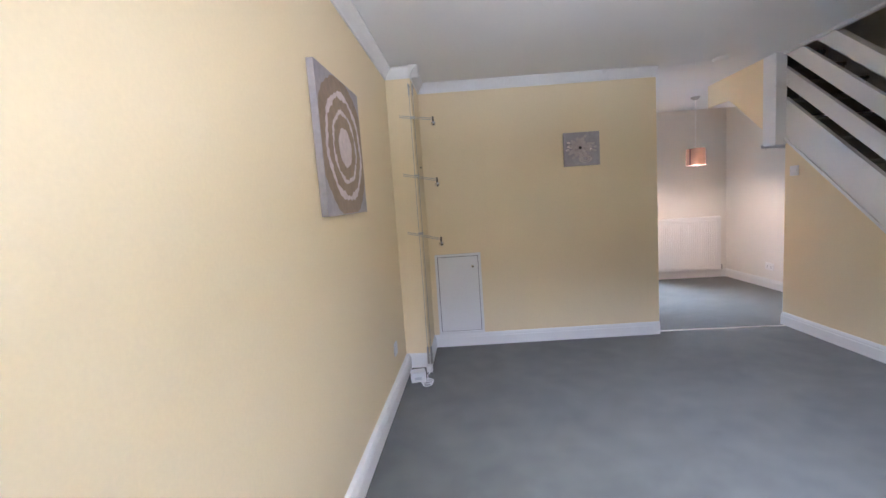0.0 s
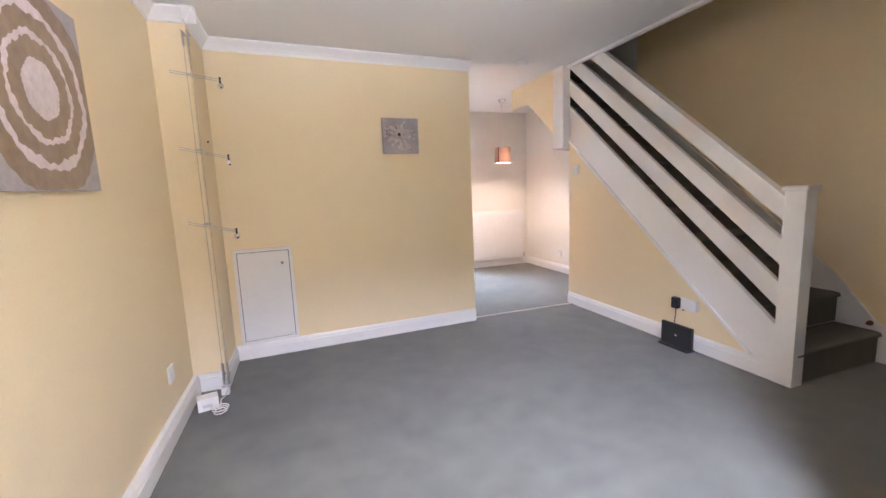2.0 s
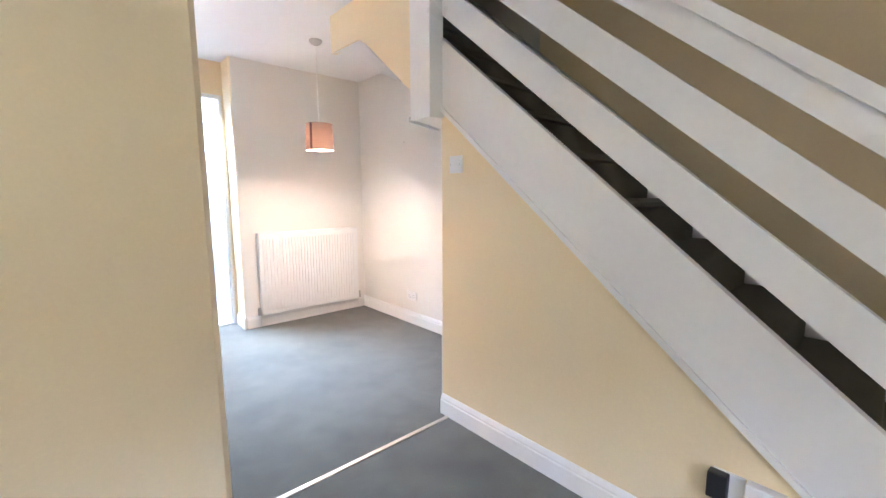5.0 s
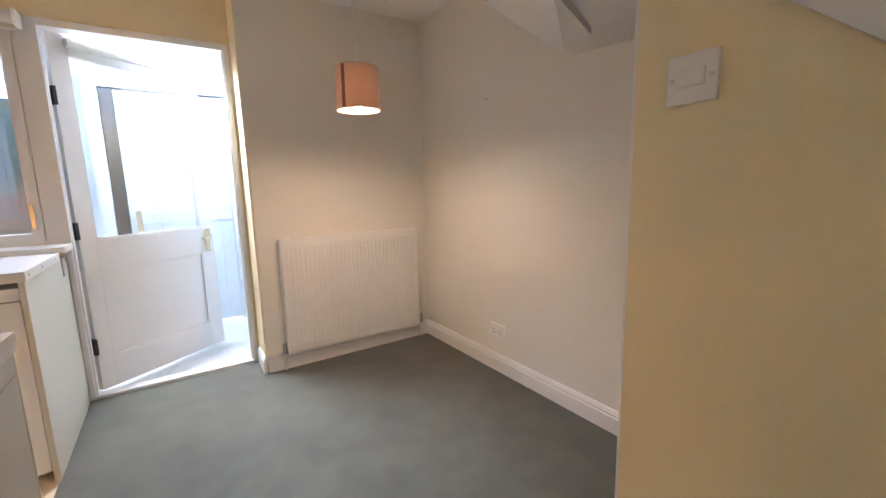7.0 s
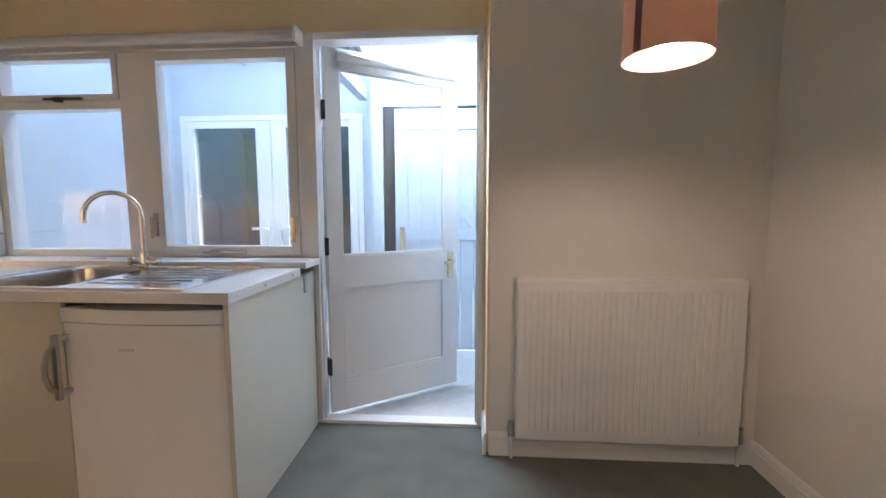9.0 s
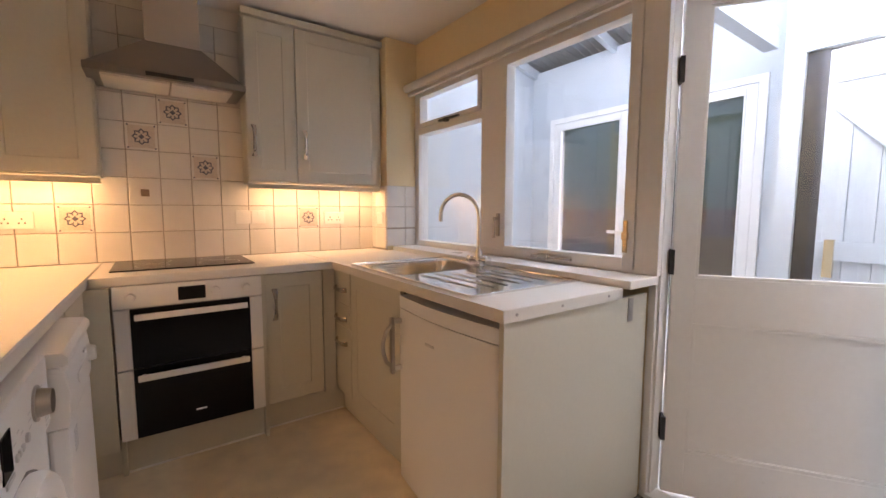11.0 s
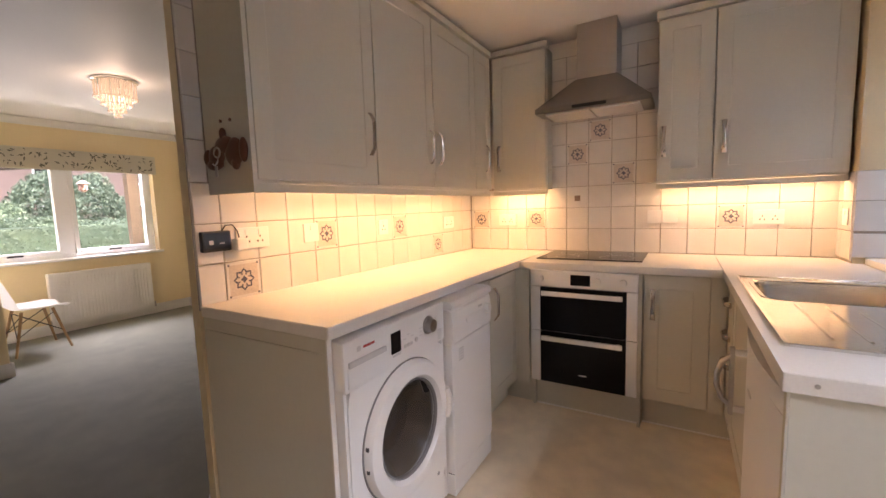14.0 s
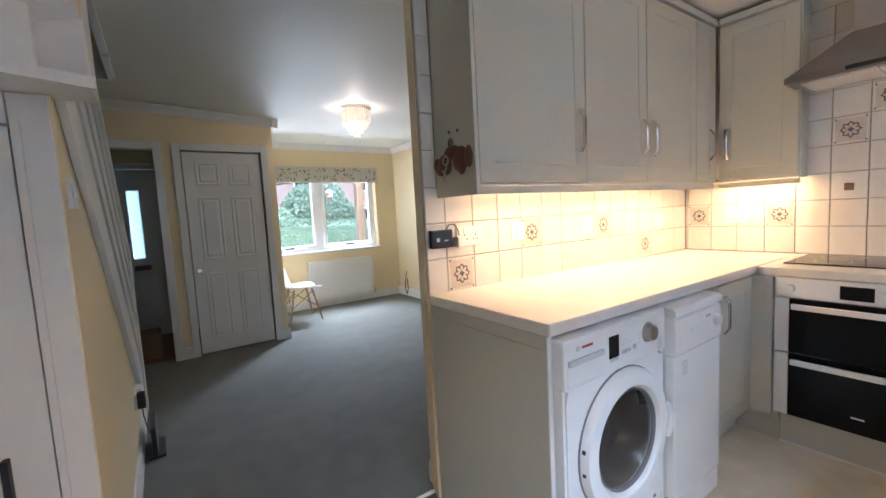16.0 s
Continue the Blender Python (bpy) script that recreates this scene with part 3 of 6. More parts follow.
fl = part("door_leaf", boxes((3.095, 3.34, YF - 0.09, YF - 0.04, 0.02, 1.965), (3.46, 3.855, YF - 0.09, YF - 0.04, 0.02, 1.965), (3.34, 3.46, YF - 0.09, YF - 0.04, 0.02, 0.93), (3.34, 3.46, YF - 0.09, YF - 0.04, 1.74, 1.965)), M_UPVC, fd)
part("pane", boxes((3.34, 3.46, YF - 0.07, YF - 0.064, 0.93, 1.74)), M_FROST, fl, "frosted glass strip")
part("glazing_bead", boxes((3.325, 3.342, YF - 0.045, YF - 0.028, 0.915, 1.755), (3.458, 3.475, YF - 0.045, YF - 0.028, 0.915, 1.755), (3.342, 3.458, YF - 0.045, YF - 0.028, 0.915, 0.935), (3.342, 3.458, YF - 0.045, YF - 0.028, 1.72, 1.755), bevel=0.003), M_UPVC, fl)
part("letterbox", boxes((3.30, 3.46, YF - 0.042, YF - 0.03, 0.79, 0.85), bevel=0.004), M_DARKIRON, fl, "dark metal letterbox")
part("panel_moulding", bar_frame(3.2, 3.75, 0.2, 0.70, YF - 0.042, YF - 0.034, 0.02), M_UPVC, fl)
structure("lobby_threshold", boxes((3.02, 3.92, YF - 0.25, YF, -0.1, 0.02)), M_UPVC, "white front door threshold", "threshold")
structure("lobby_floor", boxes((3.065, XR - 0.002, YF, -3.15, 0.0, 0.006)), M_LOBBY, "dark red-brown lobby floor covering", "floor")
card = thing("cardboard_box", (3.45, -3.6, 0.006), "low brown cardboard box on the lobby floor", "box")
part("carton", boxes((3.275, 3.62, -3.95, -3.285, 0.006, 0.168), bevel=0.006), M_CARD, card)
for y0, y1 in ((-3.948, -3.622), (-3.617, -3.287)):
    part("flap", boxes((3.273, 3.622, y0, y1, 0.1685, 0.174), bevel=0.002), M_CARD, card)

# ---- kitchen window and back door ----
w2 = thing("window_2", (1.15, YW, 0.95), "white timber kitchen window with fanlight and casement", "window", kind="structure")
yw0, yw1 = YW - 0.012, YW + 0.075
part("window_frame", boxes((0.26, 0.31, yw0, yw1, 0.945, 2.105), (2.0, 2.10, yw0 - 0.004, yw1, 0.945, 2.105), (0.31, 2.0, yw0, yw1, 2.045, 2.105), (0.31, 2.0, yw0, yw1, 0.945, 0.985), bevel=0.004), M_GLOSS, w2)
part("mullion", boxes((1.018, 1.188, yw0, yw1, 0.985, 2.045), bevel=0.004), M_GLOSS, w2)
part("transom", boxes((0.31, 1.018, yw0, yw1, 1.755, 1.80), bevel=0.004), M_GLOSS, w2)
fan = part("fanlight", bar_frame(0.312, 1.016, 1.802, 2.043, yw0 - 0.008, yw1 - 0.03, 0.03), M_GLOSS, w2)
pane(0.342, 0.986, 1.832, 2.013, YW + 0.03, fan)
bm = boxes((0.60, 0.82, yw0 - 0.028, yw0 - 0.012, 1.80, 1.812), (0.66, 0.70, yw0 - 0.03, yw0 - 0.006, 1.79, 1.815), bevel=0.003)
part("window_stay", bm, M_DARKIRON, fan, "dark metal window stay")
pane(0.312, 1.016, 0.987, 1.753, YW + 0.03, w2)
cas = part("casement", bar_frame(1.190, 1.998, 0.960, 2.043, yw0 - 0.010, yw1 - 0.03, 0.048), M_GLOSS, w2)
pane(1.238, 1.95, 1.008, 1.995, YW + 0.03, cas)
part("window_handle", boxes((1.18, 1.20, yw0 - 0.024, yw0 - 0.009, 1.06, 1.19), (1.182, 1.198, yw0 - 0.05, yw0 - 0.02, 1.15, 1.17), (1.182, 1.196, yw0 - 0.05, yw0 - 0.04, 1.05, 1.17), bevel=0.003), M_STEEL, cas, "grey metal window catch")
part("window_catch", boxes((1.956, 1.973, yw0 - 0.022, yw0 - 0.009, 1.03, 1.165), (1.952, 1.977, yw0 - 0.026, yw0 - 0.009, 1.085, 1.115), bevel=0.003), M_BRASS, cas, "worn brass window catch")
part("window_stay", boxes((1.45, 1.70, yw0 - 0.026, yw0 - 0.012, 0.968, 0.98), (1.50, 1.56, yw0 - 0.03, yw0 - 0.008, 0.96, 0.99), bevel=0.003), M_STEEL, cas, "metal window stay")
part("window_sill", boxes((0.262, 2.10, 2.455, YW - 0.004, 0.912, 0.945), bevel=0.006), M_GLOSS, w2, "white window sill board")
rb = thing("roller_blind", (1.1, 2.58, 2.09), "rolled-up grey roller blind over the kitchen window", "blind")
bm = bmesh.new()
tube(bm, (0.10, 2.575, 2.082), (2.035, 2.575, 2.082), 0.028, seg=20)
part("fabric_roll", bm, M_ROLLER, rb, smooth=True)
part("bottom_bar", boxes((0.12, 2.03, 2.588, 2.61, 2.030, 2.052), bevel=0.003), M_ROLLER, rb)
for x in (0.09, 2.04):
    part("bracket", boxes((x - 0.008, x + 0.008, 2.545, YW, 2.047, 2.117), bevel=0.003), M_PLASTIC, rb)

d2 = thing("back_door", (2.1, 2.70, 0.02), "white half-glazed back door standing open outwards", "door", kind="structure")
part("door_frame", boxes((2.062, 2.092, YW - 0.004, YW + 0.10, 0.0, 2.123), (2.957, 2.984, YW - 0.004, YW + 0.10, 0.0, 2.123), (2.092, 2.957, YW - 0.004, YW + 0.10, 2.085, 2.123), bevel=0.004), M_GLOSS, d2)
part("door_stop", boxes((2.092, 2.102, YW + 0.012, YW + 0.055, 0.02, 2.085), (2.947, 2.957, YW + 0.012, YW + 0.055, 0.02, 2.085), bevel=0.002), M_GLOSS, d2)
part("sill", boxes((2.062, 2.984, YW - 0.008, YW + 0.07, 0.0, 0.02), bevel=0.004), M_GLOSS, d2, "white painted threshold")
TURN = Matrix.Translation((2.106, 2.742, 0)) @ Matrix.Rotation(radians(34.3), 4, "Z")
LW, GL, GR, GB, GT = 0.862, 0.082, 0.762, 0.94, 1.978
bm = boxes((0.0, GL, -0.02, 0.02, 0.022, 2.088), (GR, LW, -0.02, 0.02, 0.022, 2.088), (GL, GR, -0.02, 0.02, GT, 2.088), (GL, GR, -0.02, 0.02, 0.755, GB), (GL, GR, -0.02, 0.02, 0.022, 0.205), bevel=0.003)
leaf = part("door_leaf", moved(bm, TURN), M_GLOSS, d2)
part("door_panel", moved(boxes((GL - 0.005, GR + 0.005, -0.006, 0.006, 0.20, 0.76)), TURN), M_GLOSS, leaf)
part("door_moulding", moved(bar_frame(GL, GR, 0.205, 0.755, -0.019, -0.006, 0.014), TURN), M_GLOSS, leaf)
pn = part("pane", moved(boxes((GL, GR, -0.002, 0.002, GB, GT)), TURN), M_PANE, leaf)
pn.visible_shadow = False
part("glazing_bead", moved(bar_frame(GL, GR, GB, GT, -0.018, -0.004, 0.012), TURN), M_GLOSS, leaf)
bm = bmesh.new()
tube(bm, (0.07, -0.045, 2.035), (LW - 0.03, -0.045, 2.035), 0.024, seg=18)
part("door_blind", moved(bm, TURN), M_ROLLER, leaf, "rolled-up blind on the door", True)
part("blind_hem", moved(boxes((0.08, LW - 0.05, -0.042, -0.034, 1.972, 2.02), bevel=0.002), TURN), M_ROLLER, leaf)
bm = boxes((LW - 0.075, LW - 0.035, -0.028, -0.02, 0.76, 0.93), (LW - 0.062, LW - 0.048, -0.06, -0.026, 0.855, 0.875), (LW - 0.12, LW - 0.045, -0.062, -0.05, 0.857, 0.873), bevel=0.003)
part("door_handle", moved(bm, TURN), M_BRASS, leaf, "worn brass lever handle on a back plate")
for z in (0.30, 1.0, 1.75):
    part("hinge", moved(boxes((-0.012, 0.006, -0.03, 0.022, z - 0.05, z + 0.05), bevel=0.002), TURN), M_BLACK, leaf, "black hinge")

# ---- kitchen units ----
FACE_Y = Matrix.Identity(4)                       # front looks to +y
FACE_X = Matrix.Rotation(radians(-90), 4, "Z")    # front looks to +x
FACE_BACK = Matrix.Rotation(radians(180), 4, "Z")  # front looks to -y


def bow_handle(parent, m, u, v0, v1, flat=False, label="brushed steel bow handle"):
    """An arched pull from v0 to v1 along the door (upright, or across if flat)."""
    bm = bmesh.new()
    n, w = 12, 0.0115
    rows = []
    for k in range(n + 1):
        s = k / n
        out = 0.004 + 0.022 * min(1.0, 1.9 * math.sin(math.pi * s))
        v = v0 + (v1 - v0) * s
        half = w * (1.25 - 0.45 * math.sin(math.pi * s))
        ring = []
        for a, b in ((-half, 0.004), (-half * 0.7, 0.0), (half * 0.7, 0.0), (half, 0.004), (half * 0.6, 0.0085), (0.0, 0.0095), (-half * 0.6, 0.0085)):
            p = (v, out + b, u + a) if flat else (u + a, out + b, v)
            ring.append(bm.verts.new(p))
        rows.append(ring)
    for a, b in zip(rows, rows[1:]):
        for k in range(7):
            bm.faces.new((a[k], a[(k + 1) % 7], b[(k + 1) % 7], b[k]))
    bm.faces.new(rows[0])
    bm.faces.new(rows[-1][::-1])
    return part("handle", moved(bm, m), M_HANDLE, parent, label, True)


def shaker(parent, m, w, h, name="door", rail=0.075):
    """A framed door of w by h, its lower corner at m, front at y = 0."""
    g, d = 0.0034, 0.003
    bm = bmesh.new()
    rects = [(g, g, w - g, h - g, -0.018), (g, g, w - g, h - g, -0.0015), (g + 0.0015, g + 0.0015, w - g - 0.0015, h - g - 0.0015, 0.0),
             (rail, rail, w - rail, h - rail, 0.0), (rail + 0.003, rail + 0.003, w - rail - 0.003, h - rail - 0.003, -d)]
    rows = [[bm.verts.new(p) for p in ((a, y, b), (c, y, b), (c, y, e), (a, y, e))] for a, b, c, e, y in rects]
    for p, q in zip(rows, rows[1:]):
        for k in range(4):
            bm.faces.new((p[k], p[(k + 1) % 4], q[(k + 1) % 4], q[k]))
    bm.faces.new(rows[0][::-1])
    bm.faces.new(rows[-1])
    return part(name, moved(bm, m), M_SAGE, parent)


def T(x, y, z):
    return Matrix.Translation((x, y, z))


WALL_LABEL = "sage green wall cabinet above the worktop"
BASE_LABEL = "sage green base cabinet under the worktop"

# wall units on the partition, doors facing the kitchen
for x1, x0, hx in ((2.196, 1.549, 1.60), (1.549, 1.025, 1.075), (1.025, 0.47, 0.975), (0.47, 0.205, 0.30)):
    u = thing("wall_cabinet", ((x0 + x1) / 2, 0.28, 1.375), WALL_LABEL, "cabinet", "wall cabinets")
    part("body", boxes((x0 + 0.001, x1 - 0.001, 0.137, 0.378, 1.372, 2.345)), M_SAGE, u)
    d = shaker(u, T(x0, 0.399, 1.38) @ FACE_Y, x1 - x0, 0.96)
    bow_handle(d, T(x0, 0.399, 1.38), hx - x0, 0.135, 0.325)
solo("cabinet_side_panel", boxes((2.1965, 2.214, 0.137, 0.40, 1.338, 2.36), bevel=0.001), M_SAGE, "sage green end panel of the wall cabinets", "panel")
solo("light_pelmet", boxes((0.205, 2.194, 0.375, 0.393, 1.338, 1.37), bevel=0.002), M_SAGE, "sage green pelmet hiding the strip light", "pelmet")
solo("cabinet_cornice", boxes((0.20, 2.222, 0.36, 0.412, 2.347, 2.385), bevel=0.006), M_SAGE, "sage green cornice along the wall cabinets", "cornice")
solo("strip_light", boxes((0.35, 2.08, 0.335, 0.36, 1.352, 1.370), bevel=0.004), M_STRIP, "lit warm strip light under the cabinets", "light", "strip lights")

# wall units beside the hood
u = thing("wall_cabinet", (0.1, 0.61, 1.375), "narrow sage green corner wall cabinet", "cabinet", "wall cabinets")
part("body", boxes((0.035, 0.162, 0.402, 0.815, 1.372, 2.345)), M_SAGE, u)
d = shaker(u, T(0.183, 0.812, 1.38) @ FACE_X, 0.405, 0.96)
bow_handle(d, T(0.183, 0.812, 1.38) @ FACE_X, 0.355, 0.135, 0.325)
solo("light_pelmet", boxes((0.15, 0.17, 0.40, 0.815, 1.338, 1.37), bevel=0.002), M_SAGE, "sage green pelmet under the corner cabinet", "pelmet")
solo("cabinet_cornice", boxes((0.14, 0.20, 0.413, 0.825, 2.347, 2.385), bevel=0.006), M_SAGE, "sage green cornice on the corner cabinet", "cornice")
for y0, y1, hy in ((1.506, 1.80, 1.545), (1.80, 2.395, 1.85)):
    u = thing("wall_cabinet", (0.1, (y0 + y1) / 2, 1.375), WALL_LABEL, "cabinet", "wall cabinets")
    part("body", boxes((0.035, 0.18, y0 + 0.001, y1 - 0.001, 1.372, 2.345)), M_SAGE, u)
    d = shaker(u, T(0.203, y1, 1.38) @ FACE_X, y1 - y0, 0.96)
    bow_handle(d, T(0.203, y1, 1.38) @ FACE_X, y1 - hy, 0.15, 0.335)
solo("light_pelmet", boxes((0.165, 0.185, 1.506, 2.395, 1.338, 1.37), bevel=0.002), M_SAGE, "sage green pelmet under the wall cabinet", "pelmet")
solo("cabinet_cornice", boxes((0.16, 0.215, 1.495, 2.405, 2.347, 2.388), bevel=0.006), M_SAGE, "sage green cornice on the wall cabinet", "cornice")
solo("strip_light", boxes((0.14, 0.16, 1.56, 2.34, 1.352, 1.370), bevel=0.004), M_STRIP, "lit warm strip light under the cabinets", "light", "strip lights")
solo("strip_light", boxes((0.125, 0.147, 0.42, 0.80, 1.352, 1.370), bevel=0.004), M_STRIP, "lit warm strip light under the cabinets", "light", "strip lights")

# extractor hood
hood = thing("extractor_hood", (0.2, 1.136, 1.845), "stainless steel chimney extractor hood on the tiled wall", "extractor hood")
bm = bmesh.new()
lo = [(0.035, 0.797), (0.362, 0.797), (0.362, 1.476), (0.035, 1.476)]
hi = [(0.035, 1.03), (0.265, 1.03), (0.265, 1.285), (0.035, 1.285)]
a, b = [[bm.verts.new((*p, z)) for p in row] for row, z in ((lo, 1.892), (hi, 2.066))]
for k in range(4):
    bm.faces.new((a[k], a[(k + 1) % 4], b[(k + 1) % 4], b[k]))
bm.faces.new(a[::-1])
bm.faces.new(b)
part("canopy", bm, M_HOOD, hood)
part("lip", boxes((0.035, 0.368, 0.79, 1.483, 1.858, 1.893), bevel=0.004), M_HOOD, hood)
part("filter", boxes((0.06, 0.33, 0.85, 1.13, 1.848, 1.862), bevel=0.002), M_APPLGREY, hood)
part("filter", boxes((0.06, 0.33, 1.14, 1.42, 1.848, 1.862), bevel=0.002), M_APPLGREY, hood)
part("control_panel", boxes((0.367, 0.371, 1.03, 1.235, 1.866, 1.886), bevel=0.001), M_BLACK, hood, "black control strip")
part("chimney", boxes((0.035, 0.262, 1.036, 1.279, 2.06, H - 0.003), bevel=0.003), M_STEEL, hood)

# worktops
WZ0, WZ1 = 0.875, 0.915


def rise(bm):
    """The long worktop runs slightly uphill towards its free end."""
    for v in bm.verts:
        v.co.z += 0.019 * max(0.0, v.co.x - 0.69) / 1.594
    return bm


wt = thing("worktop", (1.5, 0.5, WZ0), "cream laminate worktop over the washing machine", "worktop", "worktops")
part("slab", rise(boxes((0.032, 2.284, 0.138, 0.783, WZ0, WZ1), bevel=0.004)), M_WORKTOP, wt)
part("edge_band", rise(boxes((0.70, 2.28, 0.7828, 0.7842, WZ0 + 0.004, WZ1 - 0.004))), M_WORKTOP, wt)
part("edge_band", rise(boxes((2.2838, 2.2852, 0.142, 0.779, WZ0 + 0.004, WZ1 - 0.004))), M_WORKTOP, wt)
wt = thing("worktop", (0.36, 1.3, WZ0), "cream laminate worktop holding the hob", "worktop", "worktops")
part("slab", boxes((0.032, 0.69, 0.787, 1.835, WZ0, WZ1), bevel=0.004), M_WORKTOP, wt)
part("edge_band", boxes((0.6898, 0.6912, 0.80, 1.82, WZ0 + 0.004, WZ1 - 0.004)), M_WORKTOP, wt)
bm = bmesh.new()
outer = [(0.032, 1.837), (2.07, 1.837), (2.07, 2.45), (0.264, 2.45), (0.264, 2.405), (0.032, 2.405)]
hole = [(0.97, 1.905), (1.36, 1.905), (1.36, 2.40), (0.97, 2.40)]
for z in (WZ0, WZ1):
    o, q = [[bm.verts.new((*p, z)) for p in row] for row in (outer, hole)]
    for f in ((o[0], o[1], q[1], q[0]), (o[1], o[2], q[2], q[1]), (o[2], o[3], q[3], q[2]), (o[3], o[4], q[3]), (o[4], o[5], q[0], q[3]), (o[5], o[0], q[0])):
        bm.faces.new(f)
    if z == WZ0:
        low = (o, q)
for a, b in zip(low, (o, q)):
    for k in range(len(a)):
        bm.faces.new((a[k], a[(k + 1) % len(a)], b[(k + 1) % len(a)], b[k]))
solo("worktop", bm, M_WORKTOP, "cream laminate worktop round the sink", "worktop", "worktops")
strip = thing("worktop_end_strip", (2.072, 2.14, WZ0), "pale metal end strip screwed to the worktop", "trim")
part("strip", boxes((2.0705, 2.0735, 1.838, 2.45, WZ0 + 0.001, WZ1 - 0.001)), M_WORKTOP, strip)
for y in (1.89, 2.1, 2.36):
    bm = bmesh.new()
    tube(bm, (2.0735, y, 0.896), (2.076, y, 0.896), 0.005, seg=10)
    part("screw", bm, M_STEEL, strip)

# base units on the partition run
pan = thing("end_panel", (2.264, 0.49, 0.0), "sage green end panel beside the washing machine", "panel", "end panels")
part("board", boxes((2.262, 2.279, 0.138, 0.764, 0.0, 0.846), bevel=0.001), M_SAGE, pan)
part("top_rail", boxes((2.262, 2.279, 0.138, 0.764, 0.8485, 0.892), bevel=0.001), M_SAGE, pan)
part("edge_strip", boxes((2.261, 2.280, 0.7645, 0.770, 0.0, 0.892), bevel=0.001), M_WORKTOP, pan, "pale edging strip")
u = thing("base_cabinet", (0.92, 0.5, 0.0), BASE_LABEL, "cabinet", "base cabinets")
part("body", boxes((0.72, 1.262, 0.14, 0.752, 0.15, 0.872)), M_SAGE, u)
part("filler", boxes((1.12, 1.262, 0.752, 0.768, 0.15, 0.872), bevel=0.001), M_SAGE, u)
d = shaker(u, T(0.72, 0.772, 0.16), 0.40, 0.71)
bow_handle(d, T(0.72, 0.772, 0.16), 0.35, 0.48, 0.66)
part("plinth", boxes((0.60, 1.262, 0.66, 0.675, 0.0, 0.15), (0.615, 0.63, 0.675, 0.872, 0.0, 0.16)), M_SAGE, u)
solo("corner_post", boxes((0.685, 0.72, 0.755, 0.855, 0.15, 0.872), bevel=0.002), M_SAGE, "sage green corner filler post", "panel")

# oven housing
oven = thing("oven", (0.4, 1.16, 0.175), "white built-under double oven with black glass doors", "oven")
part("body", boxes((0.10, 0.68, 0.864, 1.456, 0.172, 0.872)), M_APPLGREY, oven)
part("control_panel", boxes((0.678, 0.703, 0.862, 1.458, 0.775, 0.872), bevel=0.004), M_APPL, oven)
part("display", boxes((0.702, 0.706, 1.10, 1.21, 0.79, 0.852), bevel=0.001), M_BLACKGLASS, oven, "dark clock display")
for y in (0.925, 1.25, 1.385):
    bm = bmesh.new()
    tube(bm, (0.702, y, 0.822), (0.725, y, 0.822), 0.02, 0.016, 18)
    part("knob", bm, M_APPL, oven, "", True)
for z0, z1 in ((0.50, 0.768), (0.178, 0.494)):
    dr = part("oven_door", boxes((0.670, 0.676, 0.862, 1.458, z0, z1)), M_APPL, oven, "white framed oven door")
    for y0 in (0.862, 1.402):
        part("door_stile", boxes((0.676, 0.70, y0, y0 + 0.056, z0, z1), bevel=0.003), M_APPL, dr)
    part("glass", boxes((0.676, 0.698, 0.919, 1.401, z0, z1), bevel=0.002), M_BLACKGLASS, dr, "black glass door front")
    part("handle", boxes((0.725, 0.742, 0.935, 1.385, z1 - 0.045, z1 - 0.018), (0.698, 0.73, 0.95, 0.965, z1 - 0.04, z1 - 0.023), (0.698, 0.73, 1.355, 1.37, z1 - 0.04, z1 - 0.023), bevel=0.005), M_APPL, dr, "white bar handle")
part("maker_mark", boxes((0.6985, 0.6993, 1.148, 1.192, 0.247, 0.254)), M_APPL, oven)
solo("oven_side_filler", boxes((0.64, 0.686, 1.459, 1.477, 0.17, 0.872)), M_SAGE, "sage green filler strip beside the oven", "panel")
solo("oven_plinth", boxes((0.615, 0.63, 0.875, 1.475, 0.0, 0.165), (0.62, 0.66, 0.858, 0.874, 0.0, 0.17), (0.62, 0.68, 1.46, 1.476, 0.0, 0.17), bevel=0.001), M_SAGE, "sage green plinth below the oven", "plinth")
solo("floor_seal", boxes((0.631, 0.637, 0.876, 1.458, -0.003, 0.006), bevel=0.001), M_PLASTIC, "thin white sealant bead along the oven plinth", "sealant", "sealant beads")
solo("floor_seal", boxes((0.591, 0.597, 1.48, 1.925, -0.003, 0.006), bevel=0.001), M_PLASTIC, "thin white sealant bead along the cabinet plinth", "sealant", "sealant beads")
hob = thing("hob", (0.3, 1.155, WZ1), "black glass ceramic hob set in the worktop", "hob")
part("glass", boxes((0.075, 0.528, 0.846, 1.463, WZ1 + 0.0005, WZ1 + 0.007), bevel=0.002), M_BLACKGLASS, hob)
for cx, cy, r in ((0.19, 1.01, 0.085), (0.19, 1.31, 0.07), (0.39, 1.01, 0.07), (0.39, 1.31, 0.095)):
    bm = lathe(bmesh.new(), [(r, WZ1 + 0.0072), (r + 0.002, WZ1 + 0.0076), (r + 0.004, WZ1 + 0.0072)], cx, cy, 32, False)
    part("ring_mark", bm, M_APPLGREY, hob)
u = thing("base_cabinet", (0.4, 1.63, 0.0), BASE_LABEL, "cabinet", "base cabinets")
part("body", boxes((0.05, 0.636, 1.478, 1.79, 0.15, 0.872)), M_SAGE, u)
d = shaker(u, T(0.656, 1.79, 0.16) @ FACE_X, 0.31, 0.71)
bow_handle(d, T(0.656, 1.79, 0.16) @ FACE_X, 0.262, 0.46, 0.63)
part("plinth", boxes((0.575, 0.59, 1.478, 1.945, 0.0, 0.15)), M_SAGE, u)

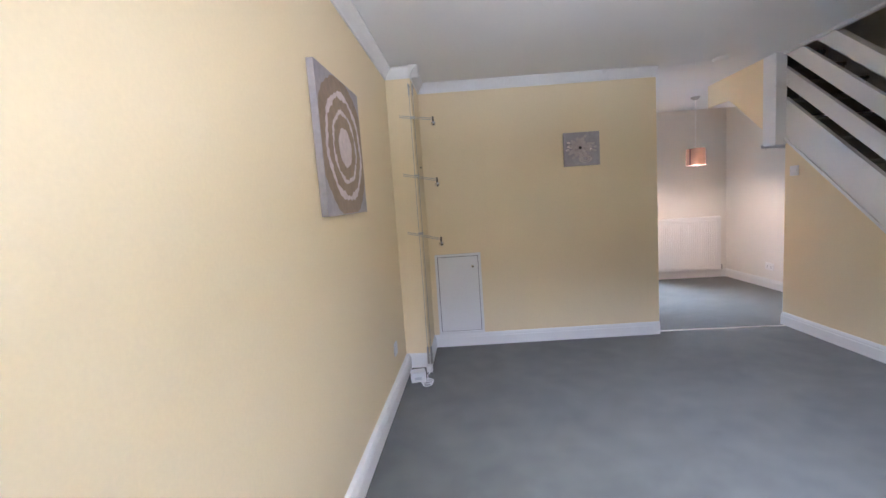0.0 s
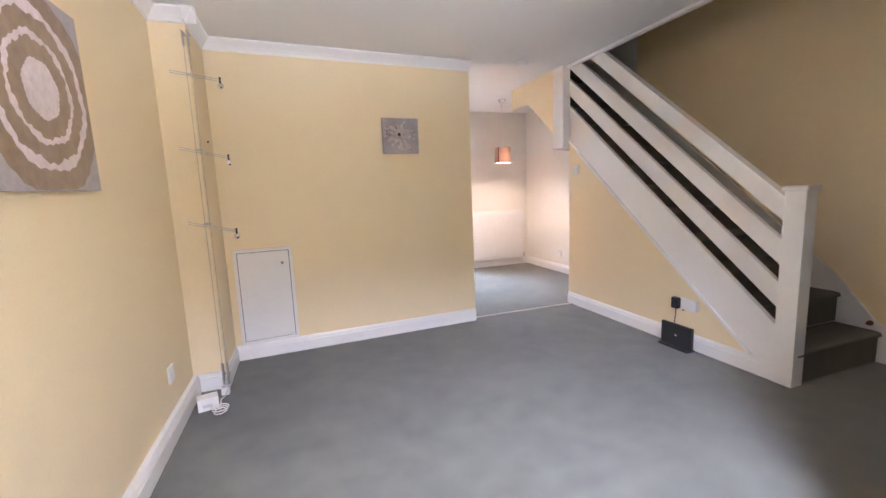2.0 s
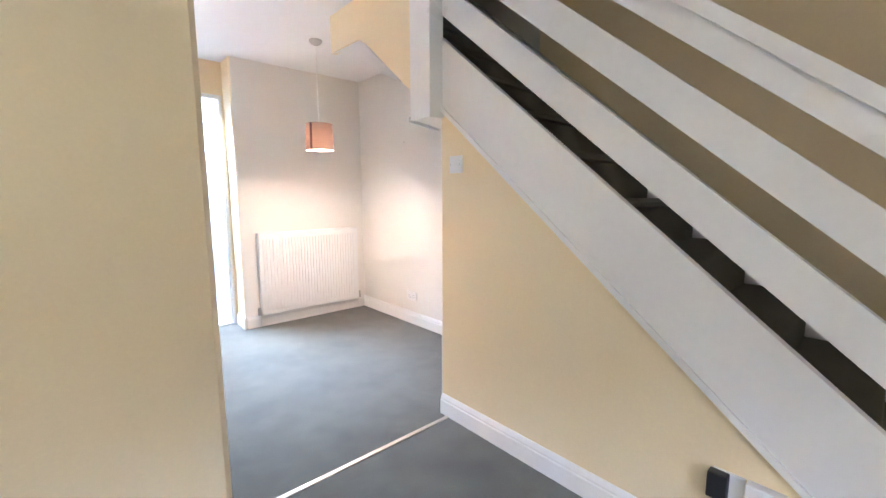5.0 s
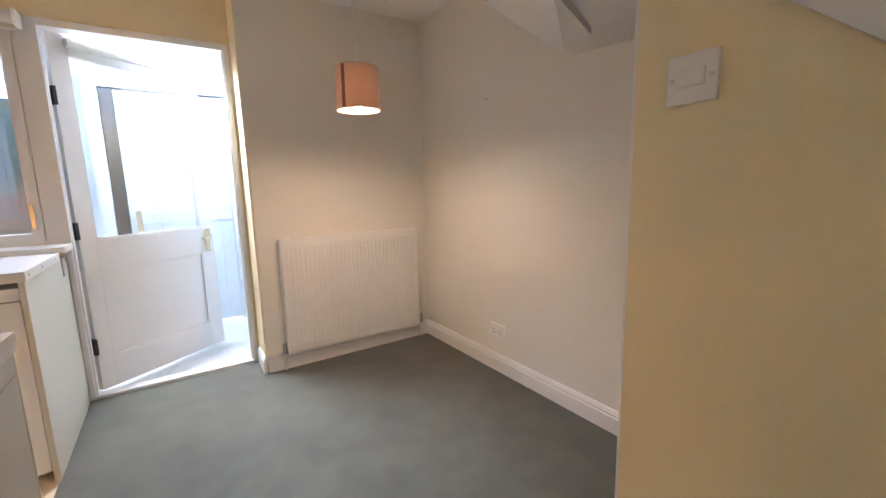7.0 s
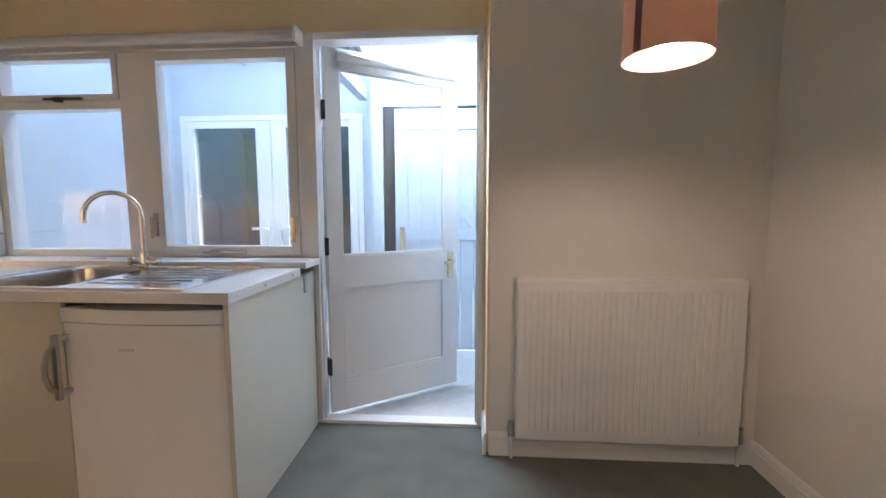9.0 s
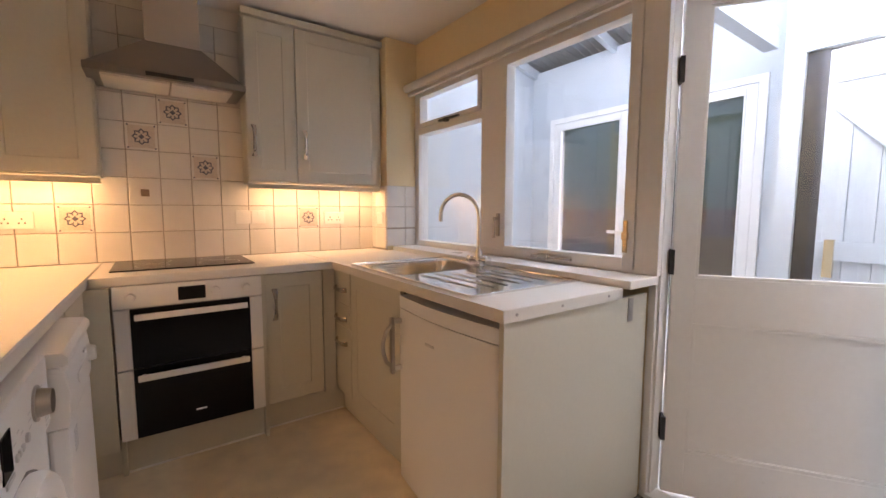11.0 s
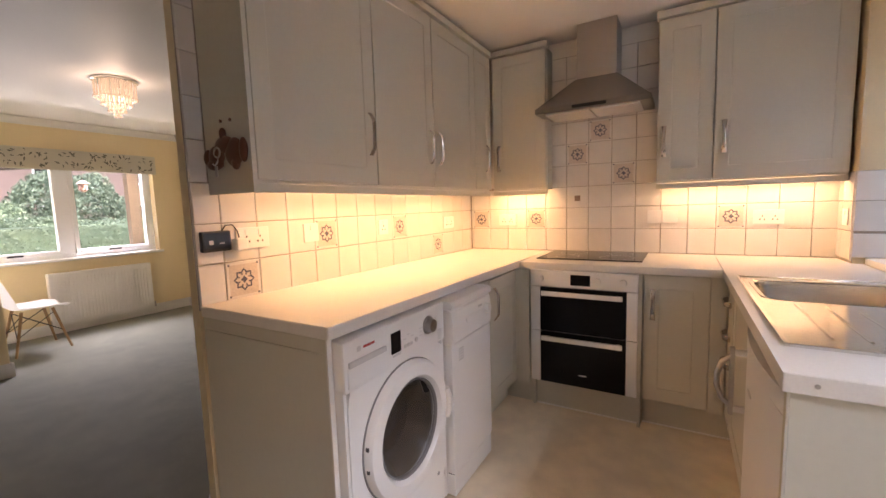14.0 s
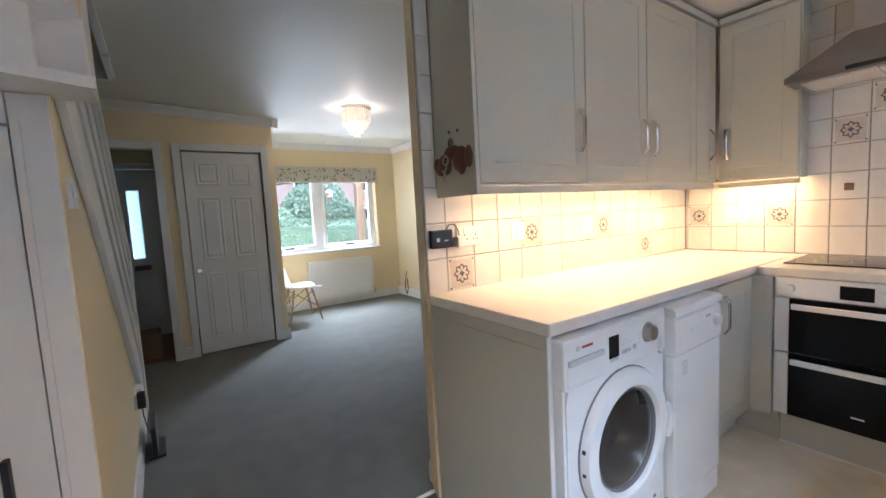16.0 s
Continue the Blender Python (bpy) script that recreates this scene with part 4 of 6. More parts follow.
# sink run
u = thing("drawer_unit", (0.7, 2.1, 0.0), "sage green drawer unit with three drawers", "cabinet")
part("body", boxes((0.50, 0.864, 1.895, 2.40, 0.15, 0.872)), M_SAGE, u)
part("corner_filler", boxes((0.63, 0.654, 1.791, 1.86, 0.15, 0.872), bevel=0.002), M_SAGE, u)
for z0, z1, hz in ((0.685, 0.865, 0.085), (0.555, 0.681, 0.052), (0.16, 0.551, 0.31)):
    g = boxes((0.656, 0.863, 1.866, 1.887, z0, z1), bevel=0.002)
    dr = part("drawer_front", g, M_SAGE, u)
    bow_handle(dr, T(0.863, 1.866, z0) @ FACE_BACK, hz, 0.035, 0.175, True)
u = thing("sink_cabinet", (1.1, 2.1, 0.0), "sage green cabinet under the sink", "cabinet")
part("body", boxes((0.866, 1.415, 1.895, 2.40, 0.15, 0.70)), M_SAGE, u)
d = shaker(u, T(1.415, 1.868, 0.16) @ FACE_BACK, 0.55, 0.71)
part("plinth", boxes((0.59, 1.415, 1.93, 1.945, 0.0, 0.15)), M_SAGE, u)
pan = thing("end_panel", (2.057, 2.24, 0.0), "sage green end panel of the sink run", "panel", "end panels")
part("board", boxes((2.048, 2.066, 1.851, 2.55, 0.0, 0.874), bevel=0.001), M_SAGE, pan)
part("edge_strip", boxes((2.047, 2.067, 1.845, 1.8505, 0.0, 0.874), bevel=0.001), M_SAGE, pan)
part("back_board", boxes((2.048, 2.063, 2.553, 2.645, 0.0, 0.874), bevel=0.001), M_SAGE, pan)
part("bracket", boxes((2.066, 2.072, 2.50, 2.53, 0.78, 0.87), bevel=0.002), M_STEEL, pan, "small metal bracket")
fr = thing("fridge", (1.74, 2.1, 0.0), "white under-counter fridge with bowed door, closed", "fridge")
part("body", boxes((1.432, 2.04, 1.90, 2.40, 0.03, 0.845), bevel=0.004), M_APPL, fr)


def bowed(x0, x1, y0, bulge, z0, z1):
    n = 14
    pts = [(x0 + (x1 - x0) * k / n, y0 - bulge * math.sin(math.pi * (0.08 + 0.84 * k / n))) for k in range(n + 1)]
    return prism(bmesh.new(), pts + [(x1, 1.898), (x0, 1.898)], "z", z0, z1)


dr = part("door", bowed(1.430, 2.042, 1.862, 0.028, 0.05, 0.795), M_APPL, fr, "", True)
part("top_trim", bowed(1.428, 2.044, 1.864, 0.035, 0.80, 0.850), M_APPL, fr, "", True)
handle = part("handle", boxes((1.424, 1.446, 1.806, 1.822, 0.520, 0.762), bevel=0.006), M_STEEL, dr, "steel upright door handle")
bm = pipe(bmesh.new(), [(1.434, 1.815, 0.55), (1.434, 1.786, 0.575), (1.434, 1.772, 0.62), (1.434, 1.772, 0.66), (1.434, 1.786, 0.705), (1.434, 1.815, 0.73)], 0.009)
part("handle_grip", bm, M_STEEL, handle, "", True)
for z in (0.535, 0.735):
    part("handle_mount", boxes((1.430, 1.450, 1.82, 1.862, z, z + 0.018), bevel=0.002), M_APPLGREY, handle)
part("maker_mark", boxes((1.66, 1.715, 1.8312, 1.834, 0.70, 0.709)), M_APPLGREY, dr)

sink = thing("sink", (1.38, 2.15, WZ1), "stainless steel sink with bowl and ribbed drainer", "sink")
bm = bmesh.new()
SZ = WZ1 + 0.006
X0, X1, Y0s, Y1s = 0.89, 1.885, 1.872, 2.44
bx0, bx1, by0, by1 = 0.975, 1.355, 1.91, 2.395
for r in ((X0, bx0, Y0s, Y1s), (bx0, bx1, Y0s, by0), (bx0, bx1, by1, Y1s), (bx1, X1, Y0s, Y1s)):
    box(bm, *r, WZ1 + 0.001, SZ)
bmesh.ops.remove_doubles(bm, verts=bm.verts[:], dist=0.0005)
part("rim", bm, M_SINK, sink)
part("edge_bead", boxes((X0 - 0.004, X1 + 0.004, Y0s - 0.004, Y0s + 0.006, WZ1 + 0.0008, SZ + 0.004), (X0 - 0.004, X1 + 0.004, Y1s - 0.006, Y1s + 0.004, WZ1 + 0.0008, SZ + 0.004), (X0 - 0.004, X0 + 0.006, Y0s + 0.006, Y1s - 0.006, WZ1 + 0.0008, SZ + 0.004), (X1 - 0.006, X1 + 0.004, Y0s + 0.006, Y1s - 0.006, WZ1 + 0.0008, SZ + 0.004), bevel=0.002), M_CHROME, sink)
bm = bmesh.new()


def rounded(x0, x1, y0, y1, r, z):
    out = []
    for cx, cy, a0 in ((x1 - r, y1 - r, 0), (x0 + r, y1 - r, 90), (x0 + r, y0 + r, 180), (x1 - r, y0 + r, 270)):
        out += [(cx + r * math.cos(radians(a0 + 15 * k)), cy + r * math.sin(radians(a0 + 15 * k)), z) for k in range(7)]
    return out


rows = [[bm.verts.new(p) for p in rounded(*q)] for q in ((bx0 - 0.012, bx1 + 0.012, by0 - 0.012, by1 + 0.012, 0.065, SZ + 0.0015), (bx0 + 0.004, bx1 - 0.004, by0 + 0.004, by1 - 0.004, 0.06, SZ - 0.004), (bx0 + 0.015, bx1 - 0.015, by0 + 0.015, by1 - 0.015, 0.06, SZ - 0.13), (bx0 + 0.05, bx1 - 0.05, by0 + 0.05, by1 - 0.05, 0.05, SZ - 0.155))]
for a, b in zip(rows, rows[1:]):
    for k in range(28):
        bm.faces.new((a[k], a[(k + 1) % 28], b[(k + 1) % 28], b[k]))
bm.faces.new(rows[-1])
part("bowl", bm, M_SINK, sink, "", True)
for k in range(6):
    y = 1.975 + 0.07 * k
    bm = bmesh.new()
    tube(bm, (1.42 + 0.012 * k, y, SZ), (1.80, y, SZ), 0.004, seg=8)
    part("drainer_rib", bm, M_CHROME, sink, "", True)
TPX, TPY = 1.325, 2.375
tap = thing("mixer_tap", (TPX, TPY, SZ), "chrome swan-neck mixer tap behind the sink", "tap")
part("base", lathe(bmesh.new(), [(0.026, SZ), (0.026, SZ + 0.012), (0.02, SZ + 0.02), (0.019, SZ + 0.07), (0.015, SZ + 0.085)], TPX, TPY, 20), M_CHROME, tap, "", True)
pts = [(TPX, TPY, SZ + 0.07), (TPX, TPY, SZ + 0.255)]
for k in range(13):
    a = radians(180 * k / 12)
    pts.append((TPX - 0.112 * (1 - math.cos(a)) * 0.92, TPY - 0.112 * (1 - math.cos(a)) * 0.42, SZ + 0.255 + 0.112 * math.sin(a)))
pts.append((pts[-1][0], pts[-1][1], SZ + 0.225))
part("spout", pipe(bmesh.new(), pts, 0.0115, 14), M_CHROME, tap, "", True)
for s in (-1, 1):
    bm = bmesh.new()
    tube(bm, (TPX + s * 0.015, TPY, SZ + 0.035), (TPX + s * 0.05, TPY, SZ + 0.035), 0.014, seg=16)
    tube(bm, (TPX + s * 0.05, TPY, SZ + 0.035), (TPX + s * 0.075, TPY, SZ + 0.035), 0.024, 0.021, 16)
    part("tap_handle", bm, M_CHROME, tap, "", True)

# washing machine and dishwasher
WX, WZC = 1.945, 0.472     # centre of the round door


def panel_with_round_hole(x0, x1, z0, z1, y0, y1, cx, cz, r, n=48):
    """A flat front with a round hole through it."""
    bm = bmesh.new()
    rows = []
    for y in (y0, y1):
        hole, rim = [], []
        for k in range(n):
            a = 2 * math.pi * (k + 0.5) / n
            c, q = math.cos(a), math.sin(a)
            hole.append(bm.verts.new((cx + r * c, y, cz + r * q)))
            reach = min(((x1 - cx) if c > 0 else (cx - x0)) / max(abs(c), 1e-6), ((z1 - cz) if q > 0 else (cz - z0)) / max(abs(q), 1e-6))
            rim.append(bm.verts.new((cx + reach * c, y, cz + reach * q)))
        rows.append((hole, rim))
    for hole, rim in rows:
        for k in range(n):
            bm.faces.new((hole[k], hole[(k + 1) % n], rim[(k + 1) % n], rim[k]))
    for a, b in zip(*rows):
        for k in range(n):
            bm.faces.new((a[k], a[(k + 1) % n], b[(k + 1) % n], b[k]))
    return bm


wm = thing("washing_machine", (1.965, 0.5, 0.0), "white front-loading washing machine with round door", "washing machine")
part("body", boxes((1.672, 2.256, 0.20, 0.62, 0.02, 0.880), bevel=0.010), M_APPL, wm)
part("side", boxes((1.672, 1.684, 0.62, 0.80, 0.02, 0.880), bevel=0.002), M_APPL, wm)
part("side", boxes((2.244, 2.256, 0.62, 0.80, 0.02, 0.880), bevel=0.002), M_APPL, wm)
part("front_panel", panel_with_round_hole(1.685, 2.243, 0.125, 0.722, 0.78, 0.803, WX, WZC, 0.20), M_APPL, wm)
part("kick_plate", boxes((1.685, 2.243, 0.775, 0.798, 0.022, 0.121), bevel=0.003), M_APPL, wm)
part("control_panel", boxes((1.678, 2.258, 0.62, 0.812, 0.724, 0.881), bevel=0.009), M_APPL, wm)
drawer = part("drawer", boxes((2.065, 2.246, 0.805, 0.8165, 0.735, 0.800), bevel=0.006), M_APPL, wm, "white detergent drawer")
part("drawer_grip", boxes((2.068, 2.243, 0.813, 0.8215, 0.800, 0.818), bevel=0.003), M_APPLGREY, drawer, "grey drawer grip")
part("display", boxes((1.980, 2.034, 0.811, 0.8145, 0.772, 0.846), bevel=0.002), M_BLACKGLASS, wm, "dark display")
part("button_bar", boxes((1.985, 2.030, 0.814, 0.8165, 0.762, 0.770), bevel=0.001), M_APPLGREY, wm)
for k in range(3):
    part("button", boxes((1.948 - 0.019 * k, 1.962 - 0.019 * k, 0.811, 0.816, 0.773, 0.786), bevel=0.003), M_APPLGREY, wm)
bm = bmesh.new()
tube(bm, (1.885, 0.811, 0.783), (1.885, 0.8165, 0.783), 0.009, seg=16)
part("start_button", bm, M_APPLGREY, wm, "", True)
for row in range(4):
    for side in (-1, 1):
        if row < 3 or side < 0:
            part("printed_mark", boxes((1.80 + side * 0.052 - 0.010, 1.80 + side * 0.052 + 0.010, 0.8115, 0.8124, 0.788 + 0.014 * row, 0.7905 + 0.014 * row)), M_APPLGREY, wm)
for k in range(3):
    part("printed_mark", boxes((1.90 + 0.024 * k, 1.916 + 0.024 * k, 0.8115, 0.8124, 0.803 + 0.012 * (k % 2), 0.806 + 0.012 * (k % 2))), M_APPLGREY, wm)
part("maker_mark", boxes((2.118, 2.172, 0.8115, 0.8125, 0.842, 0.850)), M_RED, wm)
part("maker_badge", boxes((2.183, 2.201, 0.8115, 0.8125, 0.838, 0.854)), M_APPLGREY, wm)
bm = bmesh.new()
tube(bm, (1.80, 0.811, 0.815), (1.80, 0.816, 0.815), 0.036, seg=28)
tube(bm, (1.80, 0.815, 0.815), (1.80, 0.838, 0.815), 0.030, 0.025, 28)
part("dial", bm, M_STEEL, wm, "silver programme dial", True)
for k in range(5):
    part("sticker_line", boxes((1.700, 1.732, 0.8118, 0.8128, 0.735 + 0.009 * k, 0.740 + 0.009 * k)), M_APPLGREY, wm)


def porthole_ring(r):
    bm = bmesh.new()
    lathe(bm, r, 0, 0, 56, False)
    return moved(bm, T(WX, 0.803, WZC) @ Matrix.Rotation(radians(-90), 4, "X"))


part("ring_seam", porthole_ring([(0.250, 0.0), (0.250, 0.004), (0.243, 0.004)]), M_SEAM, wm, "grey seam round the door ring")
ring = part("door_ring", porthole_ring([(0.245, 0.0), (0.245, 0.018), (0.236, 0.031), (0.214, 0.037), (0.190, 0.033), (0.178, 0.018), (0.175, 0.004), (0.175, -0.01)]), M_APPL, wm, "white round door ring", True)
part("drum_rim", porthole_ring([(0.176, 0.020), (0.172, 0.022), (0.168, 0.012), (0.168, -0.012)]), M_SEAM, ring, "dark rubber door seal", True)
glass = part("door_glass", porthole_ring([(0.172, 0.012), (0.150, 0.020), (0.10, 0.028), (0.05, 0.031), (0.0005, 0.032)]), M_PORTGLASS, ring, "tinted porthole glass", True)
glass.visible_shadow = False
part("glass_bowl", porthole_ring([(0.170, 0.006), (0.138, -0.035), (0.115, -0.085), (0.06, -0.110), (0.0005, -0.115)]), M_PORTHOLE, ring, "smoky glass bowl", True)
part("drum", porthole_ring([(0.199, -0.02), (0.20, -0.13), (0.15, -0.165), (0.0005, -0.17)]), M_STEEL, wm, "steel drum", True)
grip = [(WX - 0.225, 0.836, WZC - 0.06), (WX - 0.236, 0.842, WZC - 0.02), (WX - 0.238, 0.843, WZC + 0.02), (WX - 0.228, 0.836, WZC + 0.06)]
part("door_grip", pipe(bmesh.new(), grip, 0.014, 10), M_APPL, ring, "white moulded door grip", True)
for dz in (-0.03, 0.045):
    part("hinge_screw", boxes((WX + 0.238, WX + 0.244, 0.815, 0.825, WZC + dz - 0.006, WZC + dz + 0.006), bevel=0.001), M_BLACK, ring)
bm = bmesh.new()
tube(bm, (1.745, 0.797, 0.165), (1.745, 0.8045, 0.165), 0.008, seg=12)
part("filter_screw", bm, M_SEAM, wm)

dw = thing("dishwasher", (1.465, 0.5, 0.0), "white slimline free-standing dishwasher, closed", "dishwasher")
part("body", boxes((1.272, 1.660, 0.20, 0.80, 0.02, 0.862), bevel=0.004), M_APPL, dw)
part("door", boxes((1.270, 1.662, 0.80, 0.838, 0.115, 0.690), bevel=0.008), M_APPL, dw)
front = [(0.80, 0.694), (0.838, 0.694), (0.842, 0.71), (0.844, 0.78), (0.838, 0.828), (0.826, 0.838), (0.80, 0.838)]
part("control_panel", prism(bmesh.new(), front, "x", 1.270, 1.662), M_APPL, dw, "white control panel", True)
lid = [(0.20, 0.842), (0.838, 0.842), (0.846, 0.848), (0.846, 0.862), (0.836, 0.874), (0.80, 0.878), (0.20, 0.878)]
part("lid", prism(bmesh.new(), lid, "x", 1.266, 1.666), M_APPL, dw, "", True)
part("kick_plate", boxes((1.274, 1.658, 0.785, 0.834, 0.012, 0.108), bevel=0.004), M_APPL, dw)
# solid grey strip, its colour standing in for shade between door and kick plate
part("kick_gap_shade", boxes((1.274, 1.658, 0.79, 0.828, 0.1085, 0.1145)), M_SEAM, dw, "dark strip painting the shade under the door")
cup = []
for k in range(13):
    a = math.pi * k / 12
    cup.append((1.455 + 0.085 * math.cos(a), 0.775 - 0.035 * math.sin(a)))
part("grip_recess", prism(bmesh.new(), cup + [(1.37, 0.782), (1.54, 0.782)], "y", 0.842, 0.8465), M_APPL, dw, "moulded finger grip")
for k in range(5):
    part("sticker_line", boxes((1.560, 1.605, 0.8378, 0.8388, 0.605 + 0.012 * k, 0.612 + 0.012 * k)), M_APPLGREY, dw)
bm = bmesh.new()
tube(bm, (1.325, 0.840, 0.775), (1.325, 0.862, 0.775), 0.026, 0.021, 22)
part("dial", bm, M_APPL, dw, "", True)
for k in range(2):
    part("button", boxes((1.375 + 0.022 * k, 1.389 + 0.022 * k, 0.842, 0.8465, 0.800, 0.808), bevel=0.001), M_APPLGREY, dw)

# brown hook rack on the cabinet side
rack = thing("key_rack", (2.217, 0.26, 1.45), "dark brown varnished wooden animal-shaped key rack", "key rack")
bm = bmesh.new()
for cy, cz, ry, rz in ((0.215, 1.470, 0.045, 0.040), (0.205, 1.445, 0.050, 0.022), (0.320, 1.478, 0.050, 0.050), (0.268, 1.508, 0.055, 0.030), (0.165, 1.470, 0.022, 0.030), (0.262, 1.545, 0.010, 0.022), (0.372, 1.482, 0.018, 0.042), (0.325, 1.440, 0.018, 0.022)):
    g = bmesh.ops.create_uvsphere(bm, u_segments=18, v_segments=12, radius=1.0)["verts"]
    for v in g:
        v.co = Vector((2.2145 + 0.013 * (v.co.x + 0.6), cy + ry * v.co.y, cz + rz * v.co.z))
part("body", bm, M_LEATHER, rack, "", True)
bm = lathe(bmesh.new(), [(0.013, 0), (0.017, 0.005), (0.021, 0)], 0, 0, 24, False)
part("ring", moved(bm, T(2.233, 0.238, 1.482) @ Matrix.Rotation(radians(90), 4, "Y")), M_STEEL, rack, "round metal ring", True)
part("hook", pipe(bmesh.new(), [(2.231, 0.238, 1.46), (2.236, 0.236, 1.445), (2.243, 0.234, 1.436), (2.250, 0.233, 1.442)], 0.003, 8), M_STEEL, rack, "", True)
part("hanging_key", boxes((2.236, 2.240, 0.226, 0.240, 1.398, 1.436), bevel=0.002), M_STEEL, rack, "small metal key")
for cy, cz in ((0.245, 1.592), (0.300, 1.590)):
    bm = bmesh.new()
    tube(bm, (2.214, cy, cz), (2.218, cy, cz), 0.006, seg=10)
    part("nail_head", bm, M_LEATHER, rack)

# ---- sockets, switches, small fixtures ----
def plate(name, m, w, h, label, category, gang=2, holes=True):
    """A face plate with its back at y = 0, looking to +y, centred on m."""
    t = thing(name, m.translation, label, category, "wall switches" if name == "wall_switch" else "wall sockets")
    part("plate", moved(boxes((-w / 2, w / 2, 0, 0.011, -h / 2, h / 2), bevel=0.003), m), M_PLASTIC, t)
    for g in range(gang):
        cx = (g - (gang - 1) / 2) * 0.06
        part("rocker", moved(boxes((cx - 0.007, cx + 0.007, 0.0105, 0.0145, 0.012, 0.034), bevel=0.002), m), M_PLASTIC, t)
        if holes:
            for du, dv in ((0, 0.006), (-0.011, -0.014), (0.011, -0.014)):
                part("pin_slot", moved(boxes((cx + du - 0.003, cx + du + 0.003, 0.0107, 0.0114, dv - 0.004, dv + 0.004)), m), M_BLACK, t)
    return t


TY = 0.1355   # face of the partition tiles
plate("wall_socket", T(2.055, TY, 1.168), 0.146, 0.086, "white double wall socket on the tiles", "socket")
plate("wall_switch", T(1.751, TY, 1.167), 0.086, 0.086, "white fused switch on the tiles", "switch", 1, False)
plate("wall_socket", T(1.21, TY, 1.162), 0.086, 0.086, "white single wall socket on the tiles", "socket", 1)
plate("wall_socket", T(0.43, TY, 1.152), 0.146, 0.086, "white double wall socket on the tiles", "socket")
TX = 0.031
for y in (0.46, 2.095):
    plate("wall_socket", T(TX, y, 1.15) @ FACE_X, 0.146, 0.086, "white double wall socket on the tiles", "socket")
plate("wall_switch", T(TX, 1.495, 1.16) @ FACE_X, 0.086, 0.086, "white cooker switch on the tiles", "switch", 1, False)
plate("wall_switch", T(TX, 1.585, 1.16) @ FACE_X, 0.086, 0.086, "white fused switch on the tiles", "switch", 1, False)
plate("wall_socket", T(0.17, 2.404, 1.15) @ FACE_BACK, 0.086, 0.086, "white blank plate on the tiled pillar", "switch", 1, False)
plate("wall_socket", T(XR - 0.001, 1.535, 0.272) @ Matrix.Rotation(radians(90), 4, "Z"), 0.146, 0.086, "white double socket low on the dining wall", "socket")
TH = thing("energy_display", (2.215, 0.21, 1.13), "small black energy display with dark screen and plug lead", "display")
part("case", boxes((2.158, 2.268, TY, TY + 0.022, 1.128, 1.205), bevel=0.006), M_BLACK, TH)
part("screen", boxes((2.164, 2.262, TY + 0.0215, TY + 0.0235, 1.137, 1.199), bevel=0.001), M_SCREEN, TH, "dark screen")
part("screen_graphic", boxes((2.228, 2.244, TY + 0.0236, TY + 0.0239, 1.155, 1.171), (2.185, 2.205, TY + 0.0236, TY + 0.0239, 1.156, 1.161)), M_APPLGREY, TH)
part("lead", pipe(bmesh.new(), [(2.19, TY + 0.012, 1.20), (2.175, TY + 0.02, 1.225), (2.15, TY + 0.025, 1.225), (2.135, TY + 0.03, 1.20), (2.13, TY + 0.03, 1.175)], 0.0025, 8), M_BLACK, TH, "thin black lead", True)
part("plug", boxes((2.105, 2.15, TY + 0.012, TY + 0.05, 1.125, 1.17), bevel=0.006), M_PLASTIC, TH, "white plug")
TS = thing("wall_switch", (XS + 0.01, 0.005, 1.387), "white switch plate with raised cover on the yellow wall", "switch", "wall switches")
ms = T(XS + 0.012, 0.005, 1.387) @ Matrix.Rotation(radians(90), 4, "Z")
part("plate", moved(boxes((-0.043, 0.043, 0, 0.012, -0.043, 0.043), bevel=0.003), ms), M_PLASTIC, TS)
part("cover", moved(boxes((-0.024, 0.024, 0.011, 0.018, -0.014, 0.016), bevel=0.003), ms), M_PLASTIC, TS)
for u in (-0.034, 0.034):
    part("screw", moved(boxes((u - 0.004, u + 0.004, 0.0118, 0.0135, -0.004, 0.004), bevel=0.001), ms), M_APPLGREY, TS)
ms = T(XS + 0.012, -1.30, 0.325) @ Matrix.Rotation(radians(90), 4, "Z")
plate("wall_socket", ms @ T(0.055, 0, 0), 0.086, 0.086, "white telephone socket above the skirting", "socket", 1, False)
t = thing("phone_socket", (XS, -1.355, 0.325), "white boxy master phone socket on the wall", "socket")
part("body", moved(boxes((-0.09, 0.008, 0, 0.035, -0.035, 0.045), bevel=0.006), ms), M_PLASTIC, t)
t = thing("power_adapter", (XS, -1.23, 0.32), "black plug-in power adapter with lead", "adapter")
part("body", moved(boxes((0.05, 0.105, 0.012, 0.05, -0.04, 0.045), bevel=0.008), ms), M_BLACK, t)
part("lead", pipe(bmesh.new(), [(XS - 0.02, -1.225, 0.285), (XS - 0.02, -1.225, 0.24), (XS - 0.03, -1.225, 0.17), (XS - 0.04, -1.23, 0.12)], 0.003, 8), M_BLACK, t, "", True)
part("red_lamp", moved(boxes((0.022, 0.036, 0.011, 0.016, -0.052, -0.04), bevel=0.002), ms), M_RED, t)
ro = thing("router", (XS - 0.05, -1.27, 0.0), "black upright broadband router standing by the skirting", "router")
mr = T(XS - 0.035, -1.275, 0.0) @ Matrix.Rotation(radians(90), 4, "Z")
part("case", moved(boxes((-0.13, 0.13, 0.01, 0.035, 0.008, 0.178), bevel=0.008), mr), M_BLACK, ro)
part("foot", moved(boxes((-0.125, 0.125, -0.012, 0.07, 0.0, 0.012), bevel=0.004), mr), M_BLACK, ro)
bm = bmesh.new()
